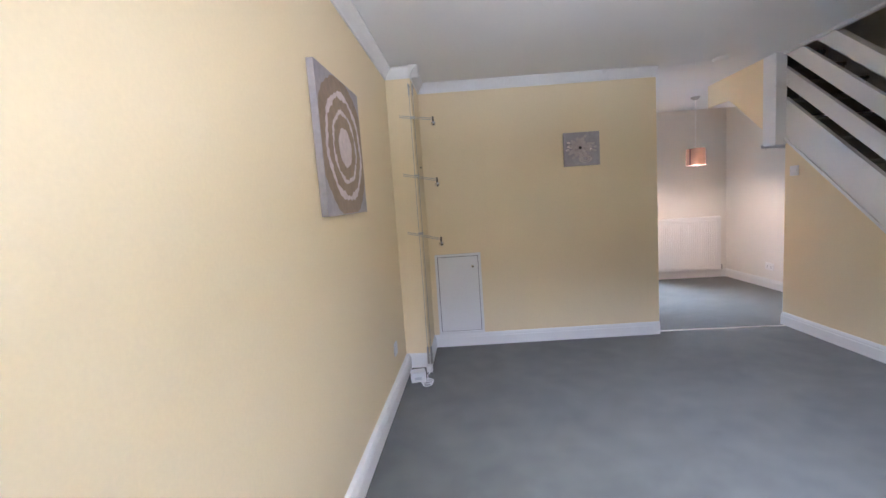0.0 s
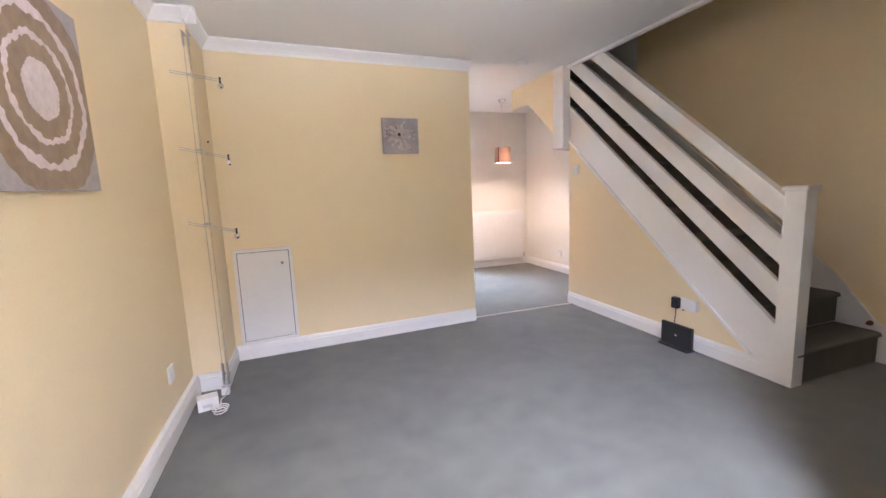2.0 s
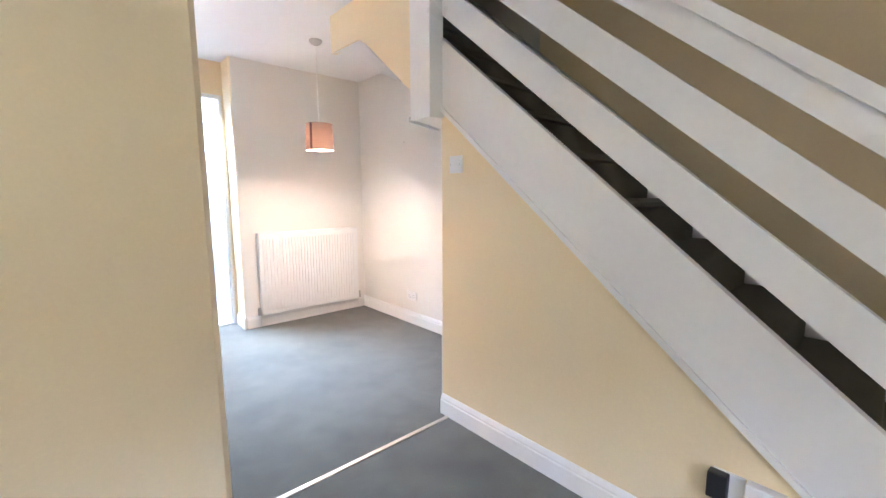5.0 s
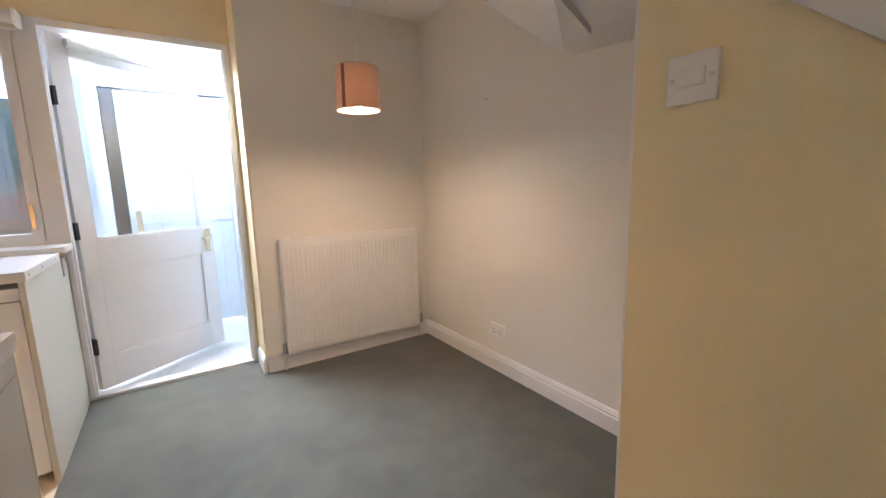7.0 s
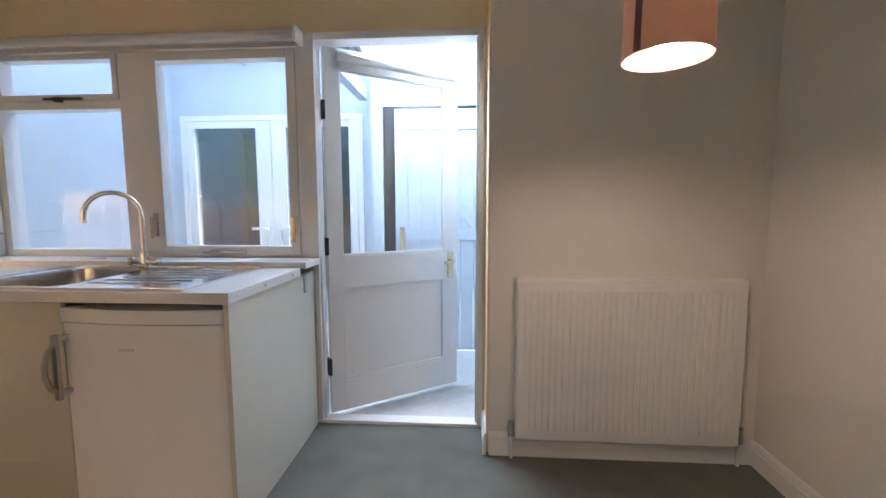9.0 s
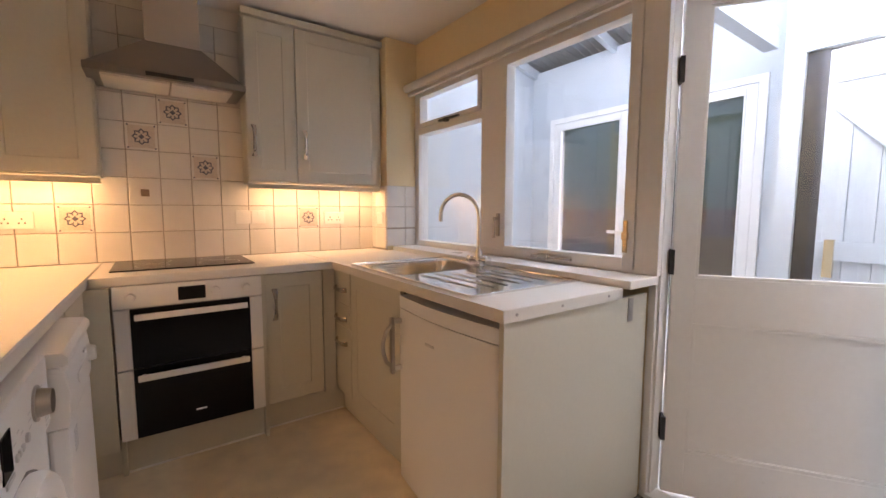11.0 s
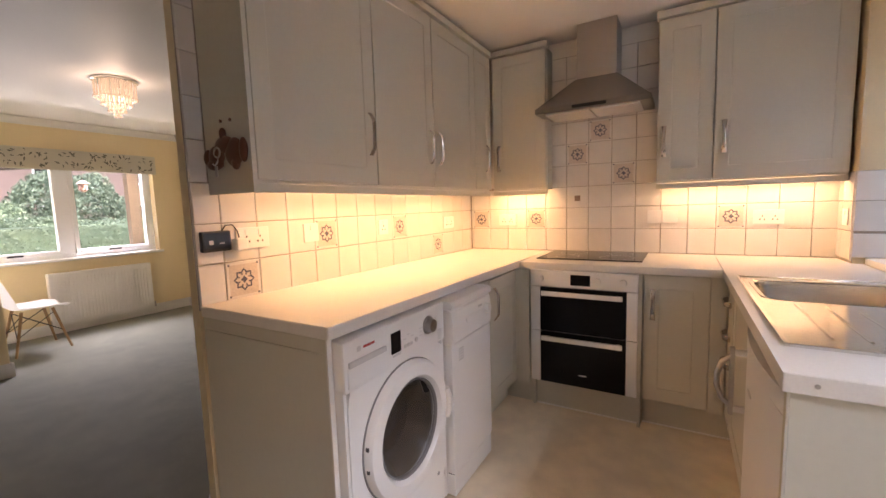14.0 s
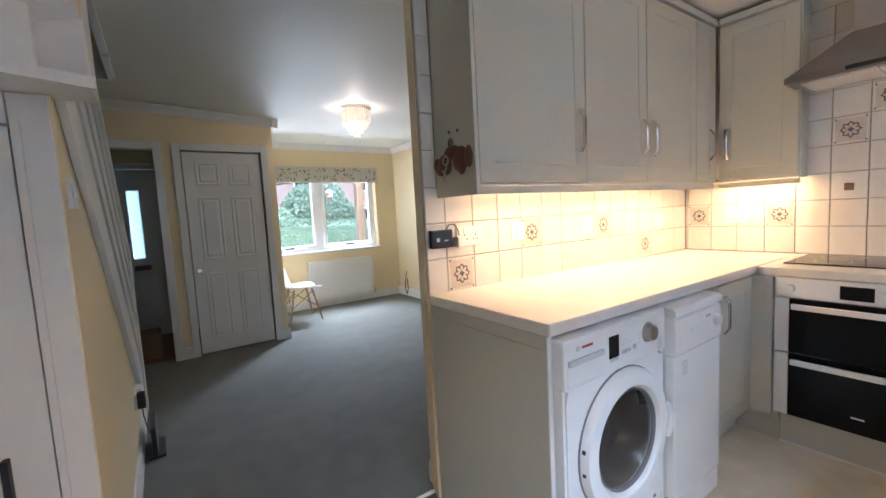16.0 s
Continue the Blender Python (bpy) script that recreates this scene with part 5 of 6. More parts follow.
tube(bm, (0, 0.034, 0.095), (0, 0.0365, 0.095), 0.008, seg=16)
part("badge", moved(bm, mr), M_APPLGREY, ro)
bm = bmesh.new()
tube(bm, (XR - 0.02, -1.945, 0.252), (XR - 0.045, -1.945, 0.252), 0.018, 0.012, 14)
solo("red_knob", bm, M_LOBBY, "small dark red knob on the wall string", "knob", smooth=True)

# ---- radiators ----
def radiator(x0, x1, z0, z1, yb, yf, label, ribs, s):
    """s: -1 if the front looks to -y, else 1."""
    r = thing("radiator", ((x0 + x1) / 2, (yb + yf) / 2, z0), label, "radiator", "radiators")
    part("panel", boxes((x0, x1, min(yf, yf - s * 0.012), max(yf, yf - s * 0.012), z0, z1), bevel=0.003), M_GLOSS, r)
    part("casing", boxes((x0 + 0.004, x1 - 0.004, min(yb, yf - s * 0.014), max(yb, yf - s * 0.014), z1 - 0.012, z1 + 0.012), (x0 - 0.006, x0 + 0.003, min(yb, yf - s * 0.012), max(yb, yf - s * 0.012), z0 + 0.02, z1 + 0.01), (x1 - 0.003, x1 + 0.006, min(yb, yf - s * 0.012), max(yb, yf - s * 0.012), z0 + 0.02, z1 + 0.01), bevel=0.002), M_GLOSS, r)
    n = ribs
    for k in range(n):
        cx = x0 + 0.03 + (x1 - x0 - 0.06) * (k + 0.5) / n
        w = (x1 - x0 - 0.06) / n * 0.34
        bm = bmesh.new()
        prism(bm, [(cx - w - 0.005, yf - s * 0.002), (cx - w, yf + s * 0.0045), (cx + w, yf + s * 0.0045), (cx + w + 0.005, yf - s * 0.002)], "z", z0 + 0.045, z1 - 0.045)
        part("rib", bm, M_GLOSS, r)
    for x in (x0 - 0.02, x1 + 0.02):
        bm = bmesh.new()
        tube(bm, (x, (yb + yf) / 2, 0.0), (x, (yb + yf) / 2, z0 + 0.05), 0.008, seg=10)
        part("valve_pipe", bm, M_GLOSS, r, "", True)
        bm = bmesh.new()
        tube(bm, (x, (yb + yf) / 2, z0 + 0.0), (x, (yb + yf) / 2, z0 + 0.07), 0.017, 0.014, 14)
        part("valve", bm, M_STEEL, r, "", True)
    return r


radiator(3.139, 4.156, 0.115, 0.875, 2.42, 2.362, "white ribbed panel radiator on the dining wall", 32, -1)
radiator(0.50, 1.49, 0.09, 0.66, YF, YF + 0.07, "white panel radiator under the front window", 28, 1)

# ---- lamps ----
pend = thing("pendant_lamp", (3.41, 1.60, 1.575), "hanging lamp with mauve drum shade, lit", "pendant lamp")
part("shade", lathe(bmesh.new(), [(0.106, 1.585), (0.102, 1.788), (0.099, 1.788), (0.103, 1.585)], 3.41, 1.60, 40, False), M_SHADE, pend, "mauve fabric drum shade", True)
bm = bmesh.new()
for k in range(7):
    a0, a1 = radians(203 + k * 1.6), radians(203 + (k + 1) * 1.6)
    bm.faces.new([bm.verts.new((3.41 + r * math.cos(a), 1.60 + r * math.sin(a), z)) for a, z, r in ((a0, 1.587, 0.1072), (a1, 1.587, 0.1072), (a1, 1.786, 0.1032), (a0, 1.786, 0.1032))])
part("seam", bm, M_SHADEDARK, pend)
bm = bmesh.new()
g = bmesh.ops.create_uvsphere(bm, u_segments=16, v_segments=12, radius=0.03, matrix=T(3.41, 1.60, 1.625))
part("bulb", bm, M_BULB, pend, "glowing bulb", True).visible_shadow = False
bm = bmesh.new()
tube(bm, (3.41, 1.60, 1.65), (3.41, 1.60, 1.76), 0.014, seg=12)
part("lampholder", bm, M_PLASTIC, pend, "", True)
bm = bmesh.new()
tube(bm, (3.41, 1.60, 1.75), (3.41, 1.60, H - 0.02), 0.0035, seg=8)
part("cord", bm, M_PLASTIC, pend)
bm = bmesh.new()
for k in range(3):
    a = radians(120 * k)
    tube(bm, (3.41, 1.60, 1.76), (3.41 + 0.1 * math.cos(a), 1.60 + 0.1 * math.sin(a), 1.784), 0.0018, seg=6)
part("spider", bm, M_STEEL, pend)
# added disc, unseen from below, keeps the bulb from burning out the ceiling
part("top_light_baffle", lathe(bmesh.new(), [(0.0995, 1.782), (0.012, 1.783)], 3.41, 1.60, 32, False), M_BLIND, pend, "pale cloth disc added across the top to dim light upwards")
part("ceiling_rose", lathe(bmesh.new(), [(0.05, H), (0.05, H - 0.012), (0.03, H - 0.03), (0.008, H - 0.04)], 3.41, 1.60, 24), M_STEEL, pend, "", True)

ch = thing("chandelier", (1.50, -2.25, 2.1), "small crystal ceiling chandelier with hanging beads, lit", "chandelier")
part("ceiling_plate", lathe(bmesh.new(), [(0.15, HL), (0.15, HL - 0.015), (0.14, HL - 0.022)], 1.50, -2.25, 36), M_CHROME, ch, "", True)
for r, count, z0, z1 in ((0.135, 28, HL - 0.02, HL - 0.15), (0.095, 20, HL - 0.02, HL - 0.20), (0.055, 12, HL - 0.02, HL - 0.25), (0.02, 5, HL - 0.02, HL - 0.29)):
    bm = bmesh.new()
    for k in range(count):
        a = 2 * math.pi * k / count
        cx, cy = 1.50 + r * math.cos(a), -2.25 + r * math.sin(a)
        tube(bm, (cx, cy, z0), (cx, cy, z1 + 0.02), 0.0035, seg=6)
        bmesh.ops.create_icosphere(bm, subdivisions=1, radius=0.012, matrix=T(cx, cy, z1 + 0.01))
    ob = part("crystal_tier", bm, M_CRYSTAL, ch, "ring of hanging crystal drops")
    ob.visible_shadow = False
    tagged(ob, kind="stuff")
sd = thing("smoke_alarm", (2.79, 0.03, H - 0.04), "round white smoke alarm on the ceiling", "smoke alarm")
part("case", lathe(bmesh.new(), [(0.06, H - 0.015), (0.06, H - 0.036), (0.05, H - 0.052), (0.02, H - 0.058)], 2.79, 0.03, 30), M_PLASTIC, sd, "", True)

# ---- lounge things ----
hatch = thing("hatch_door", (0.43, 0.0, 0.11), "small white cupboard hatch with chrome knob, closed", "door", kind="structure")
part("frame", bar_frame(0.222, 0.648, 0.085, 0.842, -0.016, 0.0, 0.024, 0.002), M_GLOSS, hatch)
# dark sheet over the yellow wall, painting the shade in the gap
part("leaf_gap_shade", boxes((0.244, 0.626, -0.003, 0.001, 0.108, 0.82)), M_SHADEDARK, hatch, "dark backing that paints shade into the gap round the leaf")
leaf = part("door_leaf", boxes((0.2505, 0.6195, -0.014, -0.003, 0.1145, 0.8135), bevel=0.002), M_GLOSS, hatch)
bm = bmesh.new()
tube(bm, (0.568, -0.012, 0.722), (0.568, -0.026, 0.722), 0.006, seg=12)
bmesh.ops.create_uvsphere(bm, u_segments=14, v_segments=10, radius=0.014, matrix=T(0.568, -0.034, 0.722))
part("knob", bm, M_CHROME, leaf, "chrome knob", True)

# large canvas on the left wall
art = thing("canvas_painting", (0.02, -1.87, 1.27), "square canvas with pearl and bronze concentric rings", "painting")
CY, CZ, HS = -1.862, 1.578, 0.303
part("canvas", boxes((0.003, 0.032, CY - HS - 0.006, CY + HS - 0.006, CZ - HS, CZ + HS), bevel=0.002), M_CANVAS, art)
rnd = random.Random(11)


def ring_patch(r0, r1, jag, x, squeeze=0.93, seg=120):
    bm = bmesh.new()
    last = None
    ph = [rnd.uniform(0, 6.28) for _ in range(4)]
    for k in range(seg + 1):
        a = 2 * math.pi * (k % seg) / seg
        j = jag * (math.sin(9 * a + ph[0]) + 0.7 * math.sin(23 * a + ph[1]) + 0.5 * math.sin(41 * a + ph[2]))
        j2 = jag * (math.sin(7 * a + ph[3]) + 0.6 * math.sin(31 * a + ph[1]))
        pts = [(max(0.0, r0 + j) if r0 else 0.0, 0), (r1 + j2, 0)]
        cur = []
        for r, _ in pts:
            y, z = r * math.cos(a), r * math.sin(a) * squeeze
            y, z = max(-HS - 0.002, min(HS - 0.01, y)), max(-HS + 0.004, min(HS - 0.004, z))
            cur.append(bm.verts.new((x, CY + y, CZ + z)))
        if last:
            bm.faces.new((last[0], last[1], cur[1], cur[0]))
        last = cur
    return bm


part("paint_ground", ring_patch(0.0, 0.338, 0.006, 0.0330), M_CANVASDARK, art, "bronze paint field")
for r0, r1, jag in ((0.232, 0.262, 0.006), (0.155, 0.176, 0.005)):
    part("paint_ring", ring_patch(r0, r1, jag, 0.0340), M_CANVASPALE, art, "pearl paint ring")
part("paint_disc", ring_patch(0.0, 0.095, 0.003, 0.0340), M_CANVASPALE, art, "pearl centre disc")

art.rotation_euler = (radians(1.2), 0, 0)

# relief flower picture on the partition
rel = thing("relief_picture", (1.59, -0.02, 1.56), "small square silver relief picture of a flower", "picture")
part("panel", boxes((1.435, 1.748, -0.030, -0.002, 1.562, 1.852), bevel=0.003), M_CANVAS, rel)
FX, FZ = 1.572, 1.715


def petal(x, z, angle, length, width, cup, lift):
    """A cupped petal whose root is at (x, z) on the panel, its tip along angle."""
    bm = bmesh.new()
    rows = []
    for a in range(6):
        u = a / 5
        half = width * math.sin(math.pi * (0.14 + 0.80 * u)) ** 0.8
        row = []
        for b in range(5):
            v = (b - 2) / 2
            along, across = length * u, half * v
            out = 0.004 + lift * math.sin(math.pi * min(1.0, 0.15 + 0.75 * u)) + cup * v * v
            row.append(bm.verts.new((x + along * math.cos(angle) - across * math.sin(angle), -0.030 - out, z + 0.78 * (along * math.sin(angle) + across * math.cos(angle)))))
        rows.append(row)
    for p, q in zip(rows, rows[1:]):
        for k in range(4):
            bm.faces.new((p[k], p[k + 1], q[k + 1], q[k]))
    bmesh.ops.solidify(bm, geom=bm.faces[:], thickness=0.0025)
    return bm


rnd = random.Random(3)
for count, r0, length, width, lift, turn in ((11, 0.052, 0.060, 0.021, 0.010, 0.1), (9, 0.030, 0.050, 0.020, 0.016, 0.4), (6, 0.010, 0.036, 0.016, 0.020, 0.0)):
    for k in range(count):
        a = 2 * math.pi * k / count + turn + rnd.uniform(-0.12, 0.12)
        bm = petal(FX + r0 * math.cos(a), FZ + 0.78 * r0 * math.sin(a), a + rnd.uniform(-0.3, 0.3), length * rnd.uniform(0.85, 1.15), width * rnd.uniform(0.85, 1.15), rnd.uniform(0.002, 0.009), lift)
        part("petal", bm, M_SILVERLEAF, rel, "", True)
for x, z, a in ((1.487, 1.757, 2.7), (1.492, 1.727, 3.0), (1.482, 1.700, 3.2), (1.497, 1.672, 3.6), (1.673, 1.742, 0.4), (1.690, 1.716, 0.1), (1.684, 1.690, -0.4), (1.612, 1.803, 1.1), (1.520, 1.645, 4.2)):
    part("petal", petal(x, z, a, 0.034, 0.013, 0.003, 0.009), M_SILVERLEAF, rel, "", True)
for cx, cz, r in ((1.622, 1.617, 0.044), (1.620, 1.622, 0.026)):
    bm = moved(lathe(bmesh.new(), [(r - 0.009, 0), (r - 0.003, 0.010), (r + 0.004, 0.009), (r + 0.009, 0)], 0, 0, 36, False), T(cx, -0.030, cz) @ Matrix.Rotation(radians(90), 4, "X") @ Matrix.Diagonal((1.15, 0.68, 1, 1)))
    part("leaf_loop", bm, M_SILVERLEAF, rel, "", True)
bm = bmesh.new()
bmesh.ops.create_uvsphere(bm, u_segments=12, v_segments=8, radius=0.014, matrix=T(FX, -0.046, FZ))
part("flower_centre", bm, M_BLACK, rel, "dark flower centre", True)

SKEW = Matrix.Translation((2.24, -0.005, 0)) @ Matrix.Rotation(radians(2.99), 4, "Z") @ Matrix.Translation((-2.24, 0, 0))


def hang_on_partition(ob, scale, cx, cz):
    near = Matrix.Translation((cx, 0, cz)) @ Matrix.Diagonal((scale, 1, scale, 1)) @ Matrix.Translation((-cx, 0, -cz))
    for o in ob.children_recursive:
        if o.parent == ob:
            o.data.transform(SKEW @ near)
            for c in o.children:
                c.data.transform(SKEW @ near)


hang_on_partition(hatch, 0.973, 0.75, 1.24)
hang_on_partition(rel, 0.985, 0.9, 1.24)

# cable lights on the corner column
cl = thing("cable_light", (0.15, -0.6, 0.1), "wire cable light with three small halogen spots", "wall light")
for x in (0.185, 0.212):
    bm = bmesh.new()
    tube(bm, (x, -0.64, 0.16), (x, -0.64, 2.19), 0.002, seg=6)
    part("cable", bm, M_STEEL, cl)
    bm = bmesh.new()
    tube(bm, (x, -0.64, 2.12), (x, -0.64, 2.20), 0.006, seg=10)
    tube(bm, (x, -0.575, 2.195), (x, -0.665, 2.195), 0.005, seg=8)
    part("tensioner", bm, M_STEEL, cl, "", True)
    bm = bmesh.new()
    tube(bm, (x, -0.64, 0.05), (x, -0.64, 0.19), 0.008, seg=10)
    tube(bm, (x, -0.575, 0.10), (x, -0.665, 0.10), 0.005, seg=8)
    part("tensioner", bm, M_STEEL, cl, "", True)
for z, sag in ((1.955, 0.002), (1.525, 0.028), (1.085, 0.045)):
    for dz in (0.006, -0.006):
        bm = bmesh.new()
        tube(bm, (0.10, -0.66, z + 0.014 + dz), (0.348, -0.60, z - 0.008 - sag + dz), 0.0022, seg=6)
        part("arm", bm, M_STEEL, cl)
    part("clamp", boxes((0.180, 0.217, -0.650, -0.630, z - 0.003, z + 0.012), bevel=0.002), M_STEEL, cl)
    bm = bmesh.new()
    tube(bm, (0.348, -0.60, z - sag + 0.01), (0.348, -0.60, z - sag - 0.025), 0.006, seg=10)
    part("lamp_socket", bm, M_BLACK, cl)
    bm = bmesh.new()
    bmesh.ops.create_uvsphere(bm, u_segments=14, v_segments=10, radius=0.018, matrix=T(0.348, -0.60, z - sag - 0.042))
    part("spot_bulb", bm, M_CHROME, cl, "mirrored halogen bulb", True)
tr = thing("transformer_box", (0.125, -0.835, 0.0), "white plastic transformer box with coiled lead on the carpet", "transformer")
part("case", moved(boxes((-0.055, 0.055, -0.04, 0.04, 0.0, 0.075), bevel=0.006), T(0.125, -0.835, 0) @ Matrix.Rotation(radians(14), 4, "Z")), M_PLASTIC, tr)
part("slot", moved(boxes((-0.03, 0.02, -0.042, -0.0395, 0.02, 0.04)), T(0.125, -0.835, 0) @ Matrix.Rotation(radians(14), 4, "Z")), M_APPLGREY, tr)
pts = []
for k in range(36):
    a = k * 0.5
    pts.append((0.205 + (0.03 + 0.0006 * k) * math.cos(a), -0.93 + (0.05 - 0.0004 * k) * math.sin(a), 0.006 + 0.0011 * k))
part("lead", pipe(bmesh.new(), pts + [(0.20, -0.86, 0.05), (0.205, -0.78, 0.03), (0.21, -0.71, 0.03), (0.20, -0.672, 0.08)], 0.0035, 8), M_PLASTIC, tr, "coiled white flex", True)
bm = boxes((0.172, 0.22, -0.70, -0.66, 0.0, 0.05), bevel=0.006)
solo("white_plug", bm, M_PLASTIC, "white plug lying by the skirting", "plug")
plate("wall_socket", T(0.001, -1.0, 0.31) @ FACE_X, 0.086, 0.086, "painted-over wall socket low on the yellow wall", "socket", 1, False)

# chair
chair = thing("shell_chair", (1.75, -3.80, 0.0), "white plastic shell chair with wooden dowel legs", "chair")
MC = T(1.76, -3.80, 0) @ Matrix.Rotation(radians(90), 4, "Z")   # front looks to -x
bm = bmesh.new()
NU, NV = 12, 16
grid = []
for j in range(NV + 1):
    s = j / NV
    row = []
    for i in range(NU + 1):
        u = (i / NU - 0.5) * 2
        if s < 0.55:
            q = s / 0.55
            y, z = 0.23 - 0.42 * q, 0.43 - 0.02 * math.sin(math.pi * q)
            z -= 0.03 * max(0, 0.2 - q) / 0.2
        else:
            q = (s - 0.55) / 0.45
            y, z = -0.19 - 0.09 * q - 0.03 * math.sin(math.pi * q / 2), 0.43 + 0.38 * q ** 0.9 + 0.015
        w = 0.225 * (1 - 0.25 * max(0, (s - 0.75) / 0.25) ** 2 - 0.12 * max(0, (0.15 - s) / 0.15) ** 2)
        z += 0.035 * abs(u) ** 3 if s < 0.55 else 0
        y += 0.05 * abs(u) ** 2 if s > 0.45 else 0
        row.append(bm.verts.new((u * w, y, z)))
    grid.append(row)
for j in range(NV):
    for i in range(NU):
        bm.faces.new((grid[j][i], grid[j][i + 1], grid[j + 1][i + 1], grid[j + 1][i]))
bmesh.ops.solidify(bm, geom=bm.faces[:], thickness=0.007)
part("seat_shell", moved(bm, MC), M_PLASTIC, chair, "moulded white plastic shell", True)
for sx in (-1, 1):
    for sy in (-1, 1):
        bm = bmesh.new()
        tube(bm, (sx * 0.13, sy * 0.11, 0.405), (sx * 0.205, sy * 0.20, 0.0), 0.013, 0.010, 12)
        part("leg", moved(bm, MC), M_WOOD, chair, "tapered wooden leg", True)
for sx in (-1, 1):
    bm = bmesh.new()
    tube(bm, (sx * 0.175, -0.17, 0.17), (sx * 0.135, 0.12, 0.37), 0.004, seg=8)
    tube(bm, (sx * 0.175, 0.17, 0.17), (sx * 0.135, -0.12, 0.37), 0.004, seg=8)
    tube(bm, (sx * 0.175, -0.17, 0.17), (-sx * 0.135, -0.12, 0.37), 0.004, seg=8)
    part("brace", moved(bm, MC), M_BLACK, chair, "black steel cross brace", True)
solo("wall_cable", pipe(bmesh.new(), [(0.02, -4.05, 0.38), (0.05, -4.02, 0.36), (0.09, -3.99, 0.25), (0.10, -3.98, 0.12), (0.07, -4.0, 0.03), (0.03, -4.02, 0.10), (0.025, -4.04, 0.22), (0.03, -4.03, 0.27)], 0.006, 8), M_BLACK, "black aerial cable looped at the wall", "cable", smooth=True)

# small marks on the walls
bm = bmesh.new()
tube(bm, (XR, 1.62, 1.72), (XR - 0.02, 1.62, 1.72), 0.003, seg=8)
solo("nail", bm, M_STEEL, "small bare nail in the white dining wall", "nail")
bm = bmesh.new()
tube(bm, (0.19, -0.3, 1.62), (0.20, -0.3, 1.62), 0.006, seg=8)
solo("cable_clip", bm, M_BLACK, "small dark cable clip on the column", "clip")

# ---- lean-to behind the kitchen ----
structure("leanto_floor", boxes((-0.2, 3.6, YW + 0.10, 4.4, -0.12, -0.012)), M_CONCRETE, "pale concrete floor of the lean-to", "floor")
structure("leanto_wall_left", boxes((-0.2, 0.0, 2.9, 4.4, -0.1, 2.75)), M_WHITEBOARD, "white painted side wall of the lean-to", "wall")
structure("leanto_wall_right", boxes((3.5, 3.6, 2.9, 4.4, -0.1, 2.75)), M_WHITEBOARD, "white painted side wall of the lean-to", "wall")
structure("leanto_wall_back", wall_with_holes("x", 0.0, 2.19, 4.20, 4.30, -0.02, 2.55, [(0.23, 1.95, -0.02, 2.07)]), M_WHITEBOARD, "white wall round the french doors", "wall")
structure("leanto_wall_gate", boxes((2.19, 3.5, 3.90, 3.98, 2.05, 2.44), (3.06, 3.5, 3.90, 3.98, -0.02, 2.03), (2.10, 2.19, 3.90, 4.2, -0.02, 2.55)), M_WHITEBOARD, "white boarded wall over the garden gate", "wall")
# no post: dark solid strips paint the shade beside and above the gate
structure("gate_gap_shade", boxes((2.192, 2.285, 3.93, 4.02, -0.02, 2.05), (2.192, 3.06, 3.95, 3.97, 2.03, 2.052)), M_DARKIRON, "dark strips standing in for shade in the gaps round the gate", "post")
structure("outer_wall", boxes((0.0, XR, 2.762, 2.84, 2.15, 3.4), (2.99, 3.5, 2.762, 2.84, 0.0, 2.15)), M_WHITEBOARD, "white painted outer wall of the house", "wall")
fdo = thing("french_doors", (1.09, 4.2, 0.0), "white plastic french doors with tinted glass, closed", "door", kind="structure")
part("door_frame", boxes((0.232, 0.283, 4.19, 4.27, 0.0, 2.068), (1.897, 1.948, 4.19, 4.27, 0.0, 2.068), (0.283, 1.897, 4.19, 4.27, 2.02, 2.068), bevel=0.004), M_UPVC, fdo)
for x0, x1, g0, g1, hx in ((0.285, 1.088, 0.35, 0.962, 1.03), (1.092, 1.895, 1.218, 1.83, 1.15)):
    leaf = part("door_leaf", boxes((x0, g0, 4.195, 4.26, 0.01, 2.018), (g1, x1, 4.195, 4.26, 0.01, 2.018), (g0, g1, 4.195, 4.26, 0.01, 0.13), (g0, g1, 4.195, 4.26, 1.966, 2.018), bevel=0.006), M_UPVC, fdo)
    part("glazing_bead", bar_frame(g0, g1, 0.13, 1.966, 4.19, 4.205, 0.012), M_UPVC, leaf)
    pane(g0, g1, 0.13, 1.966, 4.23, leaf, M_PANEDIM)
    part("door_handle", boxes((hx - 0.014, hx + 0.014, 4.18, 4.196, 0.88, 1.10), (min(hx, hx + (0.13 if hx > 1.09 else -0.13)), max(hx, hx + (0.13 if hx > 1.09 else -0.13)), 4.145, 4.16, 1.02, 1.045), (hx - 0.01, hx + 0.01, 4.15, 4.19, 1.02, 1.045), bevel=0.004), M_APPL, leaf, "white lever handle")
gate = thing("garden_gate", (2.67, 3.9, 0.0), "white ledged and braced timber gate", "gate")
for k in range(7):
    x = 2.288 + 0.11 * k
    part("board", boxes((x, x + 0.108, 3.915, 3.94, 0.0, 2.03), bevel=0.003), M_WHITEBOARD, gate)
for z in (0.95, 1.86):
    part("ledge", boxes((2.30, 3.05, 3.895, 3.916, z, z + 0.10), bevel=0.004), M_WHITEBOARD, gate)
bm = boxes((-0.05, 0.05, 3.896, 3.915, 0.0, 0.98), bevel=0.004)
part("brace", moved(bm, T(3.0, 0, 1.05) @ Matrix.Rotation(radians(-42), 4, "Y")), M_WHITEBOARD, gate)
part("latch", boxes((2.33, 2.37, 3.88, 3.915, 0.86, 1.06), bevel=0.004), M_BRASS, gate, "brass latch plate")
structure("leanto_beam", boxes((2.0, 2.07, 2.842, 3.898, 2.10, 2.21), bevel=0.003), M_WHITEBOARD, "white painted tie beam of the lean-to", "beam")
